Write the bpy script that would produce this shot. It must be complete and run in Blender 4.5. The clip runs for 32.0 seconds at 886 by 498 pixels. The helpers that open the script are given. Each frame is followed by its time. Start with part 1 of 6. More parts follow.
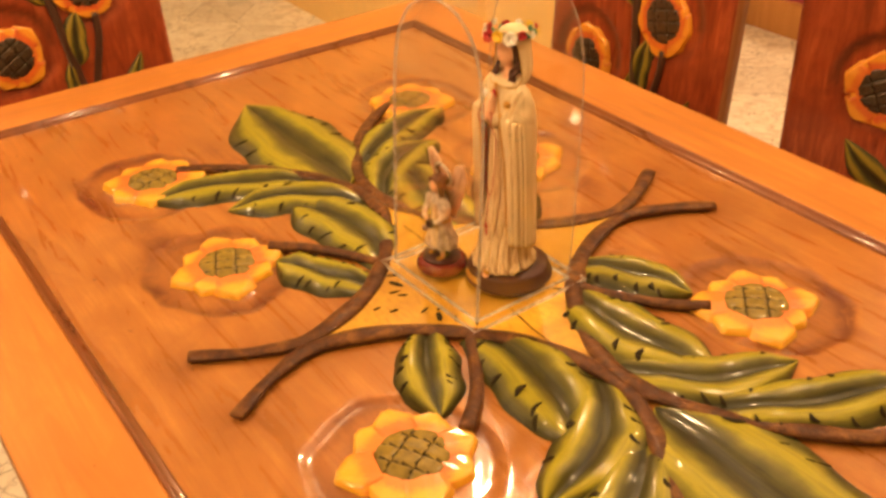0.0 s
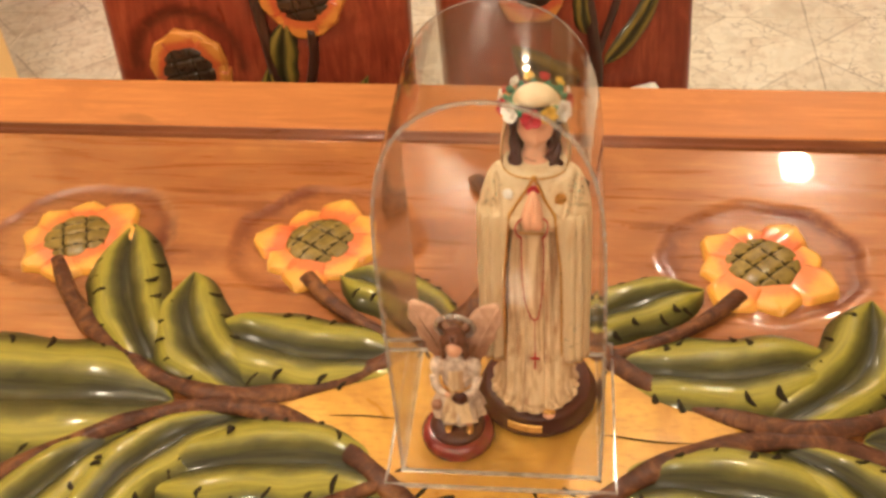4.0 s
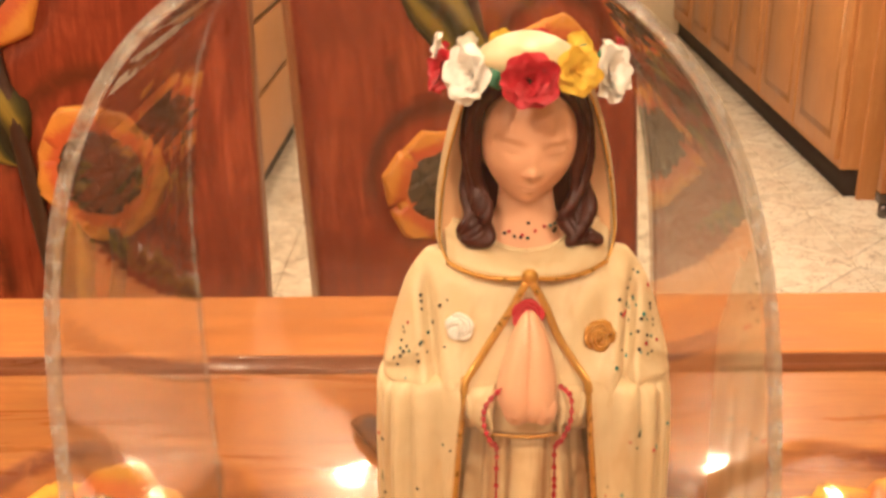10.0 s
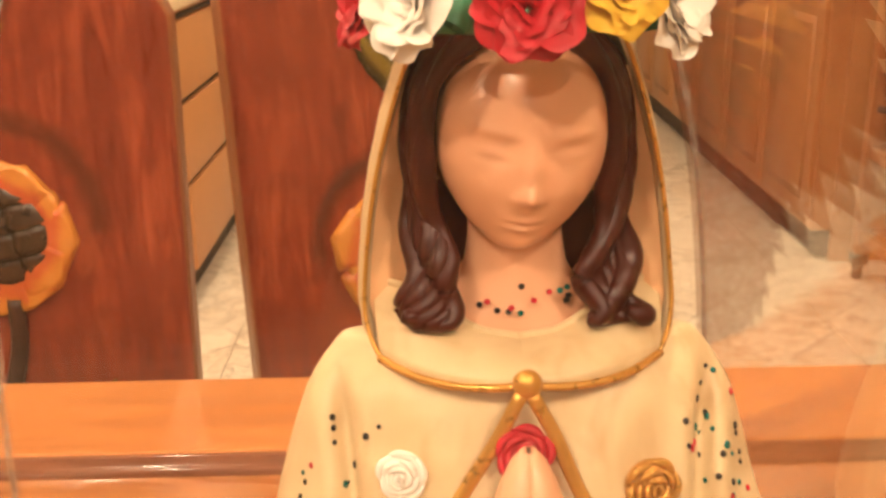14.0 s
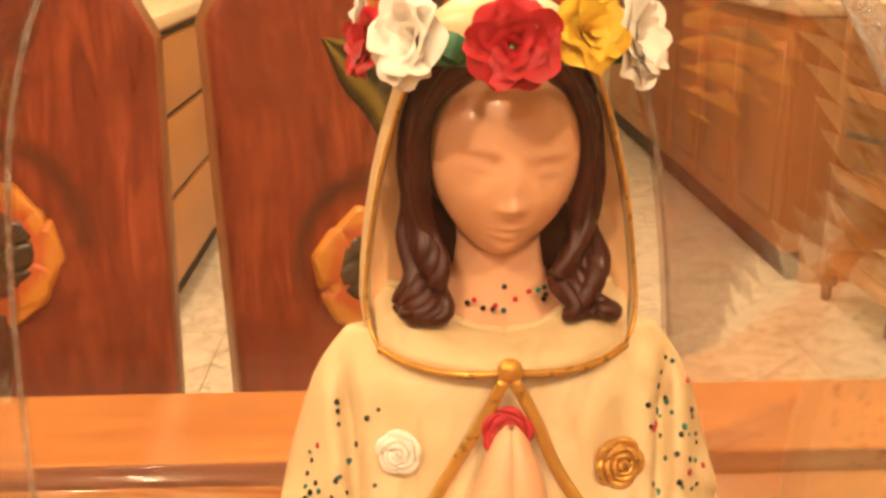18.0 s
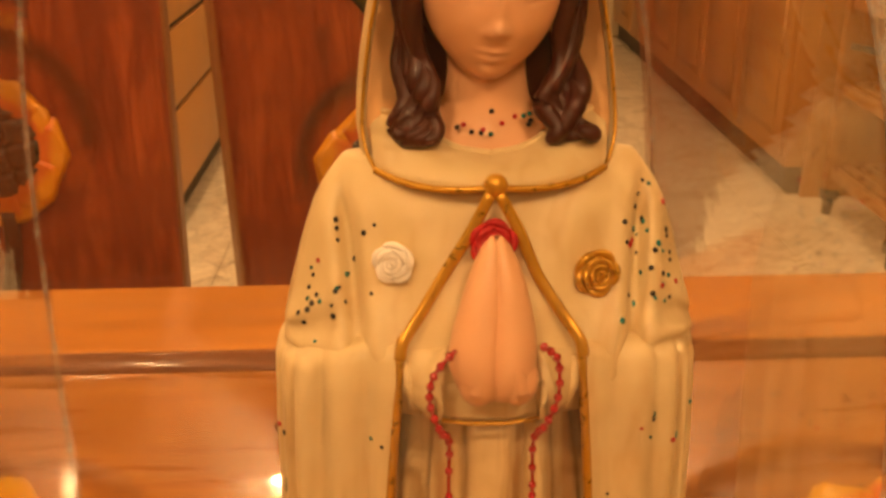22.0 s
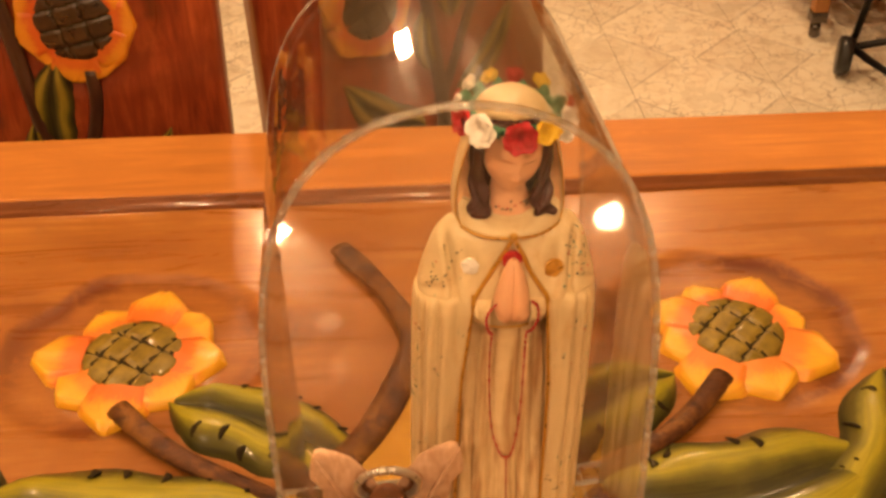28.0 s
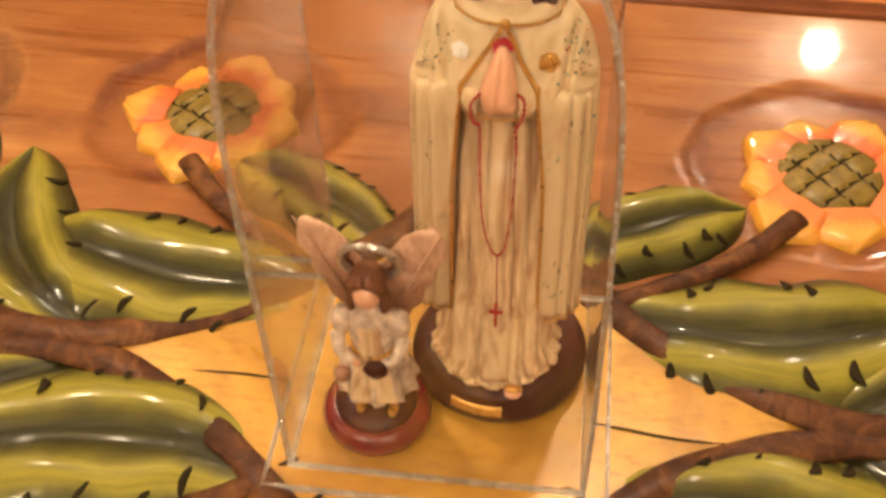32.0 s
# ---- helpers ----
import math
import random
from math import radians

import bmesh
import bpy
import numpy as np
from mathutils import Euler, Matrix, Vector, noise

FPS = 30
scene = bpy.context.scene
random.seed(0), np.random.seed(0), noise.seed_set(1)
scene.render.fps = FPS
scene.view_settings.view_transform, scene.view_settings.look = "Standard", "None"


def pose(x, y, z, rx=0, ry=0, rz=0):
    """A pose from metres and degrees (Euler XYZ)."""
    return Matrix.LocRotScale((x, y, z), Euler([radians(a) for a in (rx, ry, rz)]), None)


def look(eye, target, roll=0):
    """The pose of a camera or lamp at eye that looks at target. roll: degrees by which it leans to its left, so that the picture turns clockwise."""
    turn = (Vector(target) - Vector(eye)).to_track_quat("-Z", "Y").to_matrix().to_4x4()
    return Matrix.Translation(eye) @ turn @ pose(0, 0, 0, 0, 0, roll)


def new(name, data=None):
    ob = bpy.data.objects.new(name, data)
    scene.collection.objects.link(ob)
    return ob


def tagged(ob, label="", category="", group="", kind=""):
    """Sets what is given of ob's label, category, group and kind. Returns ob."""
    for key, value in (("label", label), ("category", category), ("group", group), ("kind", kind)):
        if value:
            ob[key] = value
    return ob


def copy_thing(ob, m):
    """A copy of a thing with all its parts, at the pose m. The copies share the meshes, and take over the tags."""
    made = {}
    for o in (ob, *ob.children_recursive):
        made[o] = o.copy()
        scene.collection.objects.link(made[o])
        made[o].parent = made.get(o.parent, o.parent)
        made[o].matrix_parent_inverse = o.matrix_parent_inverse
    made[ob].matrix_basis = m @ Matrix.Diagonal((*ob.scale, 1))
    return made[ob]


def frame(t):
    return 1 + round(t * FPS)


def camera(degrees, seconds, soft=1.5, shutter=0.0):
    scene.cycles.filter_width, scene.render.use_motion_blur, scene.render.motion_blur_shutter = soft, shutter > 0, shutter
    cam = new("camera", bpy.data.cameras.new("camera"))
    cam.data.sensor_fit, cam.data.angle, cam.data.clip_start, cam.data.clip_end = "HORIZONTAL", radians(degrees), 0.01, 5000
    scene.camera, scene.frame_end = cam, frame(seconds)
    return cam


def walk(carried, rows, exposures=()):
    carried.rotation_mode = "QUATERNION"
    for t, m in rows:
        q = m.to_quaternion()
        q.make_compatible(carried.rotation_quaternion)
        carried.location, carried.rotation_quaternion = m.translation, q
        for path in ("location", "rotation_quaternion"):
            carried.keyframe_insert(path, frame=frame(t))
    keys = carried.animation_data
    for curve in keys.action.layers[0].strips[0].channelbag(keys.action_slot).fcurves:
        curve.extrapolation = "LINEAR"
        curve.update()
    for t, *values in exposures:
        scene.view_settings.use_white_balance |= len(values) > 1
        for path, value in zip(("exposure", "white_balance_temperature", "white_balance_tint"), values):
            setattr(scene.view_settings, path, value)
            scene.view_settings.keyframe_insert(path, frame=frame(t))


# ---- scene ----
cam = camera(46.8, 32.0, 3.0, 0.3)
PATH = [
    (0, (0.207, -0.187, 1.528), (-1.208, 0.744, 0.465), -2.5),
    (0.5, (0.131, -0.239, 1.536), (-1.217, 0.839, 0.525), -1.7),
    (1, (0.01, -0.3, 1.554), (-1.22, 0.914, 0.546), -3.0),
    (1.5, (-0.066, -0.289, 1.543), (-1.18, 1.013, 0.512), -2.7),
    (2, (-0.08, -0.238, 1.532), (-1.159, 1.053, 0.45), -0.8),
    (2.5, (-0.235, -0.216, 1.538), (-1.122, 1.166, 0.396), -2.3),
    (4.5, (-0.694, -0.127, 1.536), (-0.839, 1.371, 0.22), -2.1),
    (5, (-0.703, -0.078, 1.518), (-0.737, 1.427, 0.202), 1.3),
    (5.5, (-0.759, -0.021, 1.493), (-0.662, 1.512, 0.212), 1.2),
    (6, (-0.796, 0.036, 1.422), (-0.622, 1.623, 0.216), 1.2),
    (6.5, (-0.801, 0.071, 1.365), (-0.579, 1.719, 0.254), 0.8),
    (7, (-0.784, 0.083, 1.315), (-0.587, 1.776, 0.268), 0.9),
    (7.5, (-0.767, 0.108, 1.278), (-0.67, 1.83, 0.266), 1.3),
    (8, (-0.75, 0.142, 1.246), (-0.698, 1.885, 0.267), 0.8),
    (8.5, (-0.737, 0.163, 1.216), (-0.748, 1.944, 0.305), -0.0),
    (9, (-0.728, 0.178, 1.207), (-0.766, 1.984, 0.348), -0.7),
    (9.5, (-0.721, 0.187, 1.189), (-0.742, 2.0, 0.343), -0.1),
    (10, (-0.7137, 0.2110, 1.1713), (-0.7688, 2.0612, 0.4139), -1.14),
    (10.5, (-0.7258, 0.2343, 1.1573), (-0.6104, 2.1080, 0.4676), 0.57),
    (11, (-0.7389, 0.2588, 1.1426), (-0.7525, 2.1448, 0.4771), -0.33),
    (11.5, (-0.7370, 0.2875, 1.1357), (-0.7853, 2.1436, 0.3921), 0.31),
    (12, (-0.7346, 0.3124, 1.1314), (-0.6059, 2.1803, 0.4281), 0.41),
    (12.5, (-0.7319, 0.3159, 1.1312), (-0.6876, 2.1933, 0.4431), -0.17),
    (13, (-0.7245, 0.3213, 1.1276), (-0.6274, 2.2162, 0.4952), -0.37),
    (13.5, (-0.7183, 0.3344, 1.1225), (-0.6496, 2.2248, 0.4730), -0.97),
    (14, (-0.7112, 0.3398, 1.1219), (-0.6928, 2.2357, 0.4855), -1.04),
    (14.5, (-0.7147, 0.3295, 1.1287), (-0.6535, 2.2171, 0.4705), -0.54),
    (16.5, (-0.7169, 0.3202, 1.1273), (-0.6318, 2.2127, 0.4861), -0.28),
    (17, (-0.7153, 0.3201, 1.1244), (-0.6553, 2.2210, 0.5057), -0.59),
    (17.5, (-0.7155, 0.3181, 1.1260), (-0.6542, 2.2219, 0.5163), -0.32),
    (18, (-0.7149, 0.3158, 1.1264), (-0.6474, 2.2235, 0.5297), -0.37),
    (18.5, (-0.7145, 0.3138, 1.1264), (-0.6529, 2.2245, 0.5390), -0.30),
    (19, (-0.7140, 0.3118, 1.1263), (-0.6464, 2.2239, 0.5438), -0.21),
    (19.5, (-0.7137, 0.3090, 1.1267), (-0.6554, 2.2186, 0.5352), -0.42),
    (20, (-0.7122, 0.3068, 1.1252), (-0.6600, 2.2155, 0.5303), -0.35),
    (20.5, (-0.7136, 0.3028, 1.1241), (-0.6616, 2.2110, 0.5273), -0.24),
    (21, (-0.7137, 0.3010, 1.1200), (-0.6633, 2.1947, 0.4787), -0.26),
    (21.5, (-0.7140, 0.2973, 1.1173), (-0.6695, 2.1690, 0.4137), -0.41),
    (22, (-0.7133, 0.2952, 1.1122), (-0.6542, 2.1511, 0.3691), -0.44),
    (22.5, (-0.71, 0.279, 1.122), (-0.673, 2.103, 0.304), -1.5),
    (23, (-0.721, 0.261, 1.133), (-0.599, 2.055, 0.258), -1.1),
    (23.5, (-0.728, 0.239, 1.153), (-0.618, 1.992, 0.196), -1.4),
    (24, (-0.735, 0.216, 1.182), (-0.644, 1.923, 0.143), -1.4),
    (24.5, (-0.739, 0.193, 1.21), (-0.652, 1.868, 0.121), -1.4),
    (25, (-0.741, 0.183, 1.229), (-0.659, 1.829, 0.096), -1.2),
    (25.5, (-0.749, 0.169, 1.27), (-0.672, 1.796, 0.109), -1.0),
    (27.5, (-0.773, 0.13, 1.319), (-0.618, 1.723, 0.121), 0.6),
    (28, (-0.767, 0.092, 1.345), (-0.624, 1.682, 0.141), 0.5),
    (28.5, (-0.743, 0.095, 1.345), (-0.619, 1.653, 0.097), 1.4),
    (29, (-0.736, 0.065, 1.367), (-0.711, 1.616, 0.105), 0.5),
    (29.5, (-0.722, 0.047, 1.369), (-0.786, 1.571, 0.076), 0.1),
    (30, (-0.703, 0.028, 1.363), (-0.79, 1.51, 0.023), -0.6),
    (30.5, (-0.696, 0.019, 1.361), (-0.824, 1.468, -0.011), -1.7),
    (31, (-0.676, 0.015, 1.35), (-0.834, 1.423, -0.062), -1.3),
    (31.5, (-0.66, 0.025, 1.334), (-0.857, 1.401, -0.104), -0.9),
    (32, (-0.658, 0.098, 1.326), (-0.895, 1.427, -0.15), -1.6),
]
# stops, white balance (kelvin, tint) along the walk
EXPOSURES = [(0.0, 0.76, 6400, 12), (1.0, 0.86, 6200, 10), (2.0, 0.70, 6100, 10), (4.5, 0.52, 4400, 5), (5.0, 0.18, 4850, 10), (6.0, 0.36, 5000, 10), (7.0, 0.53, 5900, 14), (8.0, 0.76, 5650, 10), (9.0, 1.18, 4800, 5), (10.0, 0.93, 4950, 10), (11.0, 0.96, 6000, 10), (13.0, 1.02, 4950, 10), (17.0, 0.95, 5500, 10), (19.0, 0.95, 5600, 10), (20.5, 0.96, 5650, 10), (22.0, 0.29, 7600, 18), (23.0, 0.45, 7000, 18), (24.5, 0.46, 7000, 22), (28.0, 0.36, 6600, 18), (29.0, 0.18, 6300, 16), (30.0, 0.12, 6700, 18), (31.0, 0.37, 6600, 18), (32.0, 0.53, 4900, 6)]
walk(cam, [(t, look(eye, target, roll)) for t, eye, target, roll in PATH], EXPOSURES)

# ---- world and lamps ----
world = bpy.data.worlds.new("world")
scene.world = world
world.use_nodes = True
world.node_tree.nodes["Background"].inputs[0].default_value = (0.9, 0.75, 0.55, 1)
world.node_tree.nodes["Background"].inputs[1].default_value = 0.02
LAMP_POWER = 24.0
LAMP_COLOUR = (1.0, 0.66, 0.33)


# ---- materials ----
class Nodes:
    """A small node-graph helper for one material."""

    def __init__(self, name):
        self.m = bpy.data.materials.new(name)
        self.m.use_nodes = True
        self.t = self.m.node_tree
        self.p = self.t.nodes["Principled BSDF"]

    def link(self, a, b):
        self.t.links.new(a, b)

    def value(self, **kw):
        for k, v in kw.items():
            self.p.inputs[k.replace("_", " ")].default_value = v
        return self

    def coords(self, kind="Object", scale=(1, 1, 1)):
        c, m = self.t.nodes.new("ShaderNodeTexCoord"), self.t.nodes.new("ShaderNodeMapping")
        m.inputs["Scale"].default_value = scale
        self.link(c.outputs[kind], m.inputs[0])
        return m.outputs[0]

    def noise(self, vec, scale, detail=4.0, rough=0.55, distort=0.0):
        n = self.t.nodes.new("ShaderNodeTexNoise")
        n.inputs["Scale"].default_value, n.inputs["Detail"].default_value = scale, detail
        n.inputs["Roughness"].default_value, n.inputs["Distortion"].default_value = rough, distort
        self.link(vec, n.inputs["Vector"])
        return n.outputs["Fac"]

    def ramp(self, fac, stops):
        r = self.t.nodes.new("ShaderNodeValToRGB")
        e = r.color_ramp.elements
        while len(e) < len(stops):
            e.new(0.5)
        for el, (pos, col) in zip(e, stops):
            el.position, el.color = pos, (*col, 1) if len(col) == 3 else col
        self.link(fac, r.inputs[0])
        return r.outputs[0]

    def mix(self, fac, a, b, mode="MIX"):
        n = self.t.nodes.new("ShaderNodeMix")
        n.data_type, n.blend_type = "RGBA", mode
        for sock, v in ((n.inputs["Factor"], fac), (n.inputs[6], a), (n.inputs[7], b)):
            if isinstance(v, (int, float)):
                sock.default_value = v
            elif isinstance(v, tuple):
                sock.default_value = (*v, 1)
            else:
                self.link(v, sock)
        return n.outputs[2]

    def math(self, op, a, b=0.0):
        n = self.t.nodes.new("ShaderNodeMath")
        n.operation = op
        for sock, v in ((n.inputs[0], a), (n.inputs[1], b)):
            if isinstance(v, (int, float)):
                sock.default_value = v
            else:
                self.link(v, sock)
        return n.outputs[0]

    def split(self, vec):
        n = self.t.nodes.new("ShaderNodeSeparateXYZ")
        self.link(vec, n.inputs[0])
        return n.outputs

    def random(self):
        return self.t.nodes.new("ShaderNodeObjectInfo").outputs["Random"]

    def colour(self, sock):
        self.link(sock, self.p.inputs["Base Color"])
        return self

    def rough(self, fac, lo, hi):
        self.link(self.ramp(fac, [(0.3, (lo,) * 3), (0.7, (hi,) * 3)]), self.p.inputs["Roughness"])
        return self

    def bump(self, fac, strength, distance=0.002):
        b = self.t.nodes.new("ShaderNodeBump")
        b.inputs["Strength"].default_value, b.inputs["Distance"].default_value = strength, distance
        self.link(fac, b.inputs["Height"])
        self.link(b.outputs[0], self.p.inputs["Normal"])
        return self


def plain(name, colour, rough=0.5, metal=0.0, vary=0.15, scale=60.0, bump=0.1, coat=0.0, spec=0.5):
    n = Nodes(name).value(Metallic=metal, Specular_IOR_Level=spec, Coat_Weight=coat, Coat_Roughness=0.08)
    v = n.coords()
    f = n.noise(v, scale)
    g = n.noise(v, scale * 0.13, 3.0)
    lo, hi = tuple(c * (1 - vary) for c in colour), tuple(min(1, c * (1 + vary)) for c in colour)
    n.colour(n.mix(n.ramp(g, [(0.35, (0, 0, 0)), (0.7, (0.6,) * 3)]), n.ramp(f, [(0.3, lo), (0.7, hi)]), lo))
    n.rough(f, max(0.02, rough - 0.06), rough + 0.08).bump(f, bump, 0.0006)
    return n.m


def wood(name, dark, mid, light, axis=0, rough=0.3, coat=0.6, stain=None, size=1.0):
    """Lacquered wood with its grain along one axis; stain: an attribute that turns it to a darker stain."""
    n = Nodes(name).value(Coat_Weight=coat, Coat_Roughness=0.04, Coat_IOR=1.5, Specular_IOR_Level=0.25)
    stretch = [9.0 * size] * 3
    stretch[axis] = 0.9 * size
    v = n.coords("Object", tuple(stretch))
    g1 = n.noise(v, 4.0, 6.0, 0.6, 1.2)
    stretch2 = [70.0 * size] * 3
    stretch2[axis] = 3.0 * size
    g2 = n.noise(n.coords("Object", tuple(stretch2)), 4.0, 3.0, 0.6, 0.3)
    patch = n.noise(n.coords(), 3.2, 3.0, 0.5, 0.4)
    blotch = n.noise(n.coords("Object", (1.0, 1.5, 1.0)), 7.5, 5.0, 0.62, 0.9)
    c = n.ramp(g1, [(0.28, dark), (0.5, mid), (0.72, light)])
    c = n.mix(n.ramp(g2, [(0.32, (0.34,) * 3), (0.62, (0, 0, 0))]), c, dark)
    c = n.mix(n.ramp(patch, [(0.35, (0.5,) * 3), (0.65, (0, 0, 0))]), c, mid)
    c = n.mix(n.ramp(blotch, [(0.37, (0.72,) * 3), (0.57, (0, 0, 0))]), c, tuple(0.55 * a + 0.45 * b for a, b in zip(dark, mid)))
    knots = n.noise(n.coords("Object", (10, 22, 10) if axis == 0 else (22, 10, 10)), 1.0, 1.0, 0.3)
    c = n.mix(n.ramp(knots, [(0.76, (0, 0, 0)), (0.82, (0.4,) * 3)]), c, tuple(x * 0.35 for x in dark))
    speck = n.noise(n.coords("Object", (1.0, 1.6, 1.0)), 48.0, 2.0, 0.5)
    c = n.mix(n.ramp(speck, [(0.74, (0, 0, 0)), (0.80, (0.55,) * 3)]), c, tuple(x * 0.3 for x in dark))
    tone = n.random()
    c = n.mix(n.math("MULTIPLY", tone, 0.25), c, mid)
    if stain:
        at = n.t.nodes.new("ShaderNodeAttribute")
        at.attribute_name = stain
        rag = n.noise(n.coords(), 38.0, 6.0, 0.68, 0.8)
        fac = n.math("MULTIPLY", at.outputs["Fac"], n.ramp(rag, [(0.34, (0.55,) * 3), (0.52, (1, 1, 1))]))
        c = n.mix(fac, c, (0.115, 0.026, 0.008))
    n.colour(c)
    n.rough(g1, rough - 0.05, rough + 0.1).bump(g2, 0.12, 0.0008)
    wave = n.t.nodes.new("ShaderNodeBump")
    wave.inputs["Strength"].default_value, wave.inputs["Distance"].default_value = 0.06, 0.0014
    flow = [16.0, 16.0, 16.0]
    flow[axis] = 6.0
    n.link(n.noise(n.coords("Object", tuple(flow)), 3.0, 3.0, 0.55), wave.inputs["Height"])
    n.link(wave.outputs[0], n.p.inputs["Coat Normal"])
    return n.m


M = {}
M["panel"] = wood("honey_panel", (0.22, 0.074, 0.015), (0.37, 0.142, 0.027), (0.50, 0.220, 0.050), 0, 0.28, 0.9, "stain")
M["frame"] = wood("honey_frame", (0.32, 0.112, 0.020), (0.47, 0.182, 0.033), (0.60, 0.255, 0.052), 0, 0.46, 0.0)
M["frame_y"] = wood("honey_frame_cross", (0.32, 0.112, 0.020), (0.47, 0.182, 0.033), (0.60, 0.255, 0.052), 1, 0.46, 0.0)
M["mould"] = wood("stained_moulding", (0.10, 0.03, 0.01), (0.19, 0.06, 0.018), (0.30, 0.11, 0.03), 0, 0.3, 0.5)
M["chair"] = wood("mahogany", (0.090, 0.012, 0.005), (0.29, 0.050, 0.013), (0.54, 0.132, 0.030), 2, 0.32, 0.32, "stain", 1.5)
M["chair_side"] = wood("pine_edge", (0.22, 0.08, 0.024), (0.31, 0.12, 0.036), (0.38, 0.16, 0.05), 2, 0.4, 0.3)
M["pine"] = wood("kitchen_pine", (0.40, 0.17, 0.045), (0.52, 0.24, 0.07), (0.60, 0.30, 0.095), 2, 0.4, 0.25, size=0.6)
M["cart"] = wood("cart_wood", (0.30, 0.12, 0.035), (0.42, 0.18, 0.05), (0.50, 0.24, 0.075), 2, 0.45, 0.2)
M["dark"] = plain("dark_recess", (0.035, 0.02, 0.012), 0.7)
M["black"] = plain("black_plastic", (0.012, 0.011, 0.011), 0.3)
M["wire"] = plain("black_wire", (0.018, 0.015, 0.013), 0.35, 0.6)
M["maroon"] = plain("maroon_cloth", (0.10, 0.014, 0.012), 0.85, bump=0.5)
M["steel"] = plain("dark_steel", (0.16, 0.14, 0.13), 0.22, 1.0, 0.1)
M["white"] = plain("white_ceramic", (0.72, 0.68, 0.62), 0.25)
M["plaster"] = plain("yellow_plaster", (0.86, 0.58, 0.21), 0.8, 0, 0.05, 30.0, 0.25)
M["pale"] = plain("cream_plaster", (0.74, 0.60, 0.38), 0.8, 0, 0.05, 30.0, 0.25)
M["tan"] = plain("dark_unseen_wall", (0.17, 0.115, 0.07), 0.8, 0, 0.05, 30.0, 0.25)
M["ceiling"] = plain("white_ceiling", (0.80, 0.77, 0.72), 0.85, 0, 0.03, 30.0, 0.2)
M["pink"] = plain("pink_cloth", (0.50, 0.07, 0.10), 0.8, 0, 0.35, 40.0, 0.4)
M["paper"] = plain("white_paper", (0.84, 0.81, 0.75), 0.7, 0, 0.06, 40.0, 0.2)
M["outlet"] = plain("white_plastic", (0.80, 0.76, 0.70), 0.4, vary=0.03)
n = Nodes("cream_robe").value(Specular_IOR_Level=0.4)
run, fleck = n.noise(n.coords("Object", (120, 120, 16)), 1.0, 5.0, 0.65, 0.5), n.noise(n.coords(), 200.0, 3.0)
c = n.ramp(fleck, [(0.3, (0.67, 0.515, 0.285)), (0.7, (0.73, 0.575, 0.33))])
n.colour(n.mix(n.ramp(run, [(0.50, (0, 0, 0)), (0.72, (0.46,) * 3)]), c, (0.48, 0.25, 0.09)))
n.rough(fleck, 0.32, 0.46).bump(run, 0.12, 0.0005)
M["robe"] = n.m
# brown paint streaks, strengthened to put shade between the cloak edges into the colour
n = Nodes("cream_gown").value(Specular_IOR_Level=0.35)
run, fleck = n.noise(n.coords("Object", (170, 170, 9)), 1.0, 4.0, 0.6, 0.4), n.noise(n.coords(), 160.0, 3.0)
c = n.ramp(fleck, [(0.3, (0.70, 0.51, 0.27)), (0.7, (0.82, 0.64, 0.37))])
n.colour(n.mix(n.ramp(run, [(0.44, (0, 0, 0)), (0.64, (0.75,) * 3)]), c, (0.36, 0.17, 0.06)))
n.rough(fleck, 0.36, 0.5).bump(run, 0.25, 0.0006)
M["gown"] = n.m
M["skin"] = plain("painted_skin", (0.80, 0.44, 0.25), 0.36, 0, 0.05, 120.0, 0.05, 0.3)
M["lining"] = plain("peach_lining", (0.88, 0.53, 0.26), 0.42, 0, 0.1, 200.0, 0.1, 0.0, 0.35)
M["hair"] = plain("painted_hair", (0.058, 0.011, 0.006), 0.36, 0, 0.3, 300.0, 0.3, 0.12, 0.3)
M["brown_hair"] = plain("brown_painted_hair", (0.15, 0.055, 0.022), 0.45, 0, 0.4, 300.0, 0.3, 0.0, 0.25)
M["gold"] = plain("gold_paint", (0.66, 0.36, 0.055), 0.30, 0.65, 0.12, 300.0, 0.06)
M["rose_red"] = plain("red_petal", (0.50, 0.008, 0.016), 0.55, 0, 0.25, 250.0, 0.2)
M["rose_white"] = plain("white_petal", (0.93, 0.89, 0.83), 0.6, 0, 0.05, 250.0, 0.2)
M["rose_yellow"] = plain("yellow_petal", (0.85, 0.56, 0.02), 0.6, 0, 0.12, 250.0, 0.2)
M["rose_stem"] = plain("green_ribbon", (0.03, 0.16, 0.07), 0.5, 0, 0.3, 250.0)
M["plinth"] = plain("dark_plinth", (0.060, 0.013, 0.007), 0.42, 0, 0.3, 60.0, 0.08, 0.08, 0.3)
M["red_base"] = plain("red_lacquer", (0.17, 0.012, 0.008), 0.2, 0, 0.3, 80.0, 0.05, 0.6)
M["teal"] = plain("teal_glitter", (0.03, 0.25, 0.24), 0.25, 0.6)
M["black_glitter"] = plain("black_glitter", (0.025, 0.02, 0.02), 0.3, 0.5)
M["bead"] = plain("red_bead", (0.42, 0.012, 0.02), 0.25, 0, 0.3, 300.0, 0, 0.4)
n = Nodes("painted_wing").value(Specular_IOR_Level=0.3)
feather, wash = n.noise(n.coords("Object", (90, 90, 30)), 4.0, 4.0, 0.65), n.noise(n.coords(), 45.0, 3.0, 0.6)
c = n.ramp(feather, [(0.3, (0.50, 0.28, 0.16)), (0.55, (0.70, 0.45, 0.29)), (0.75, (0.78, 0.54, 0.38))])
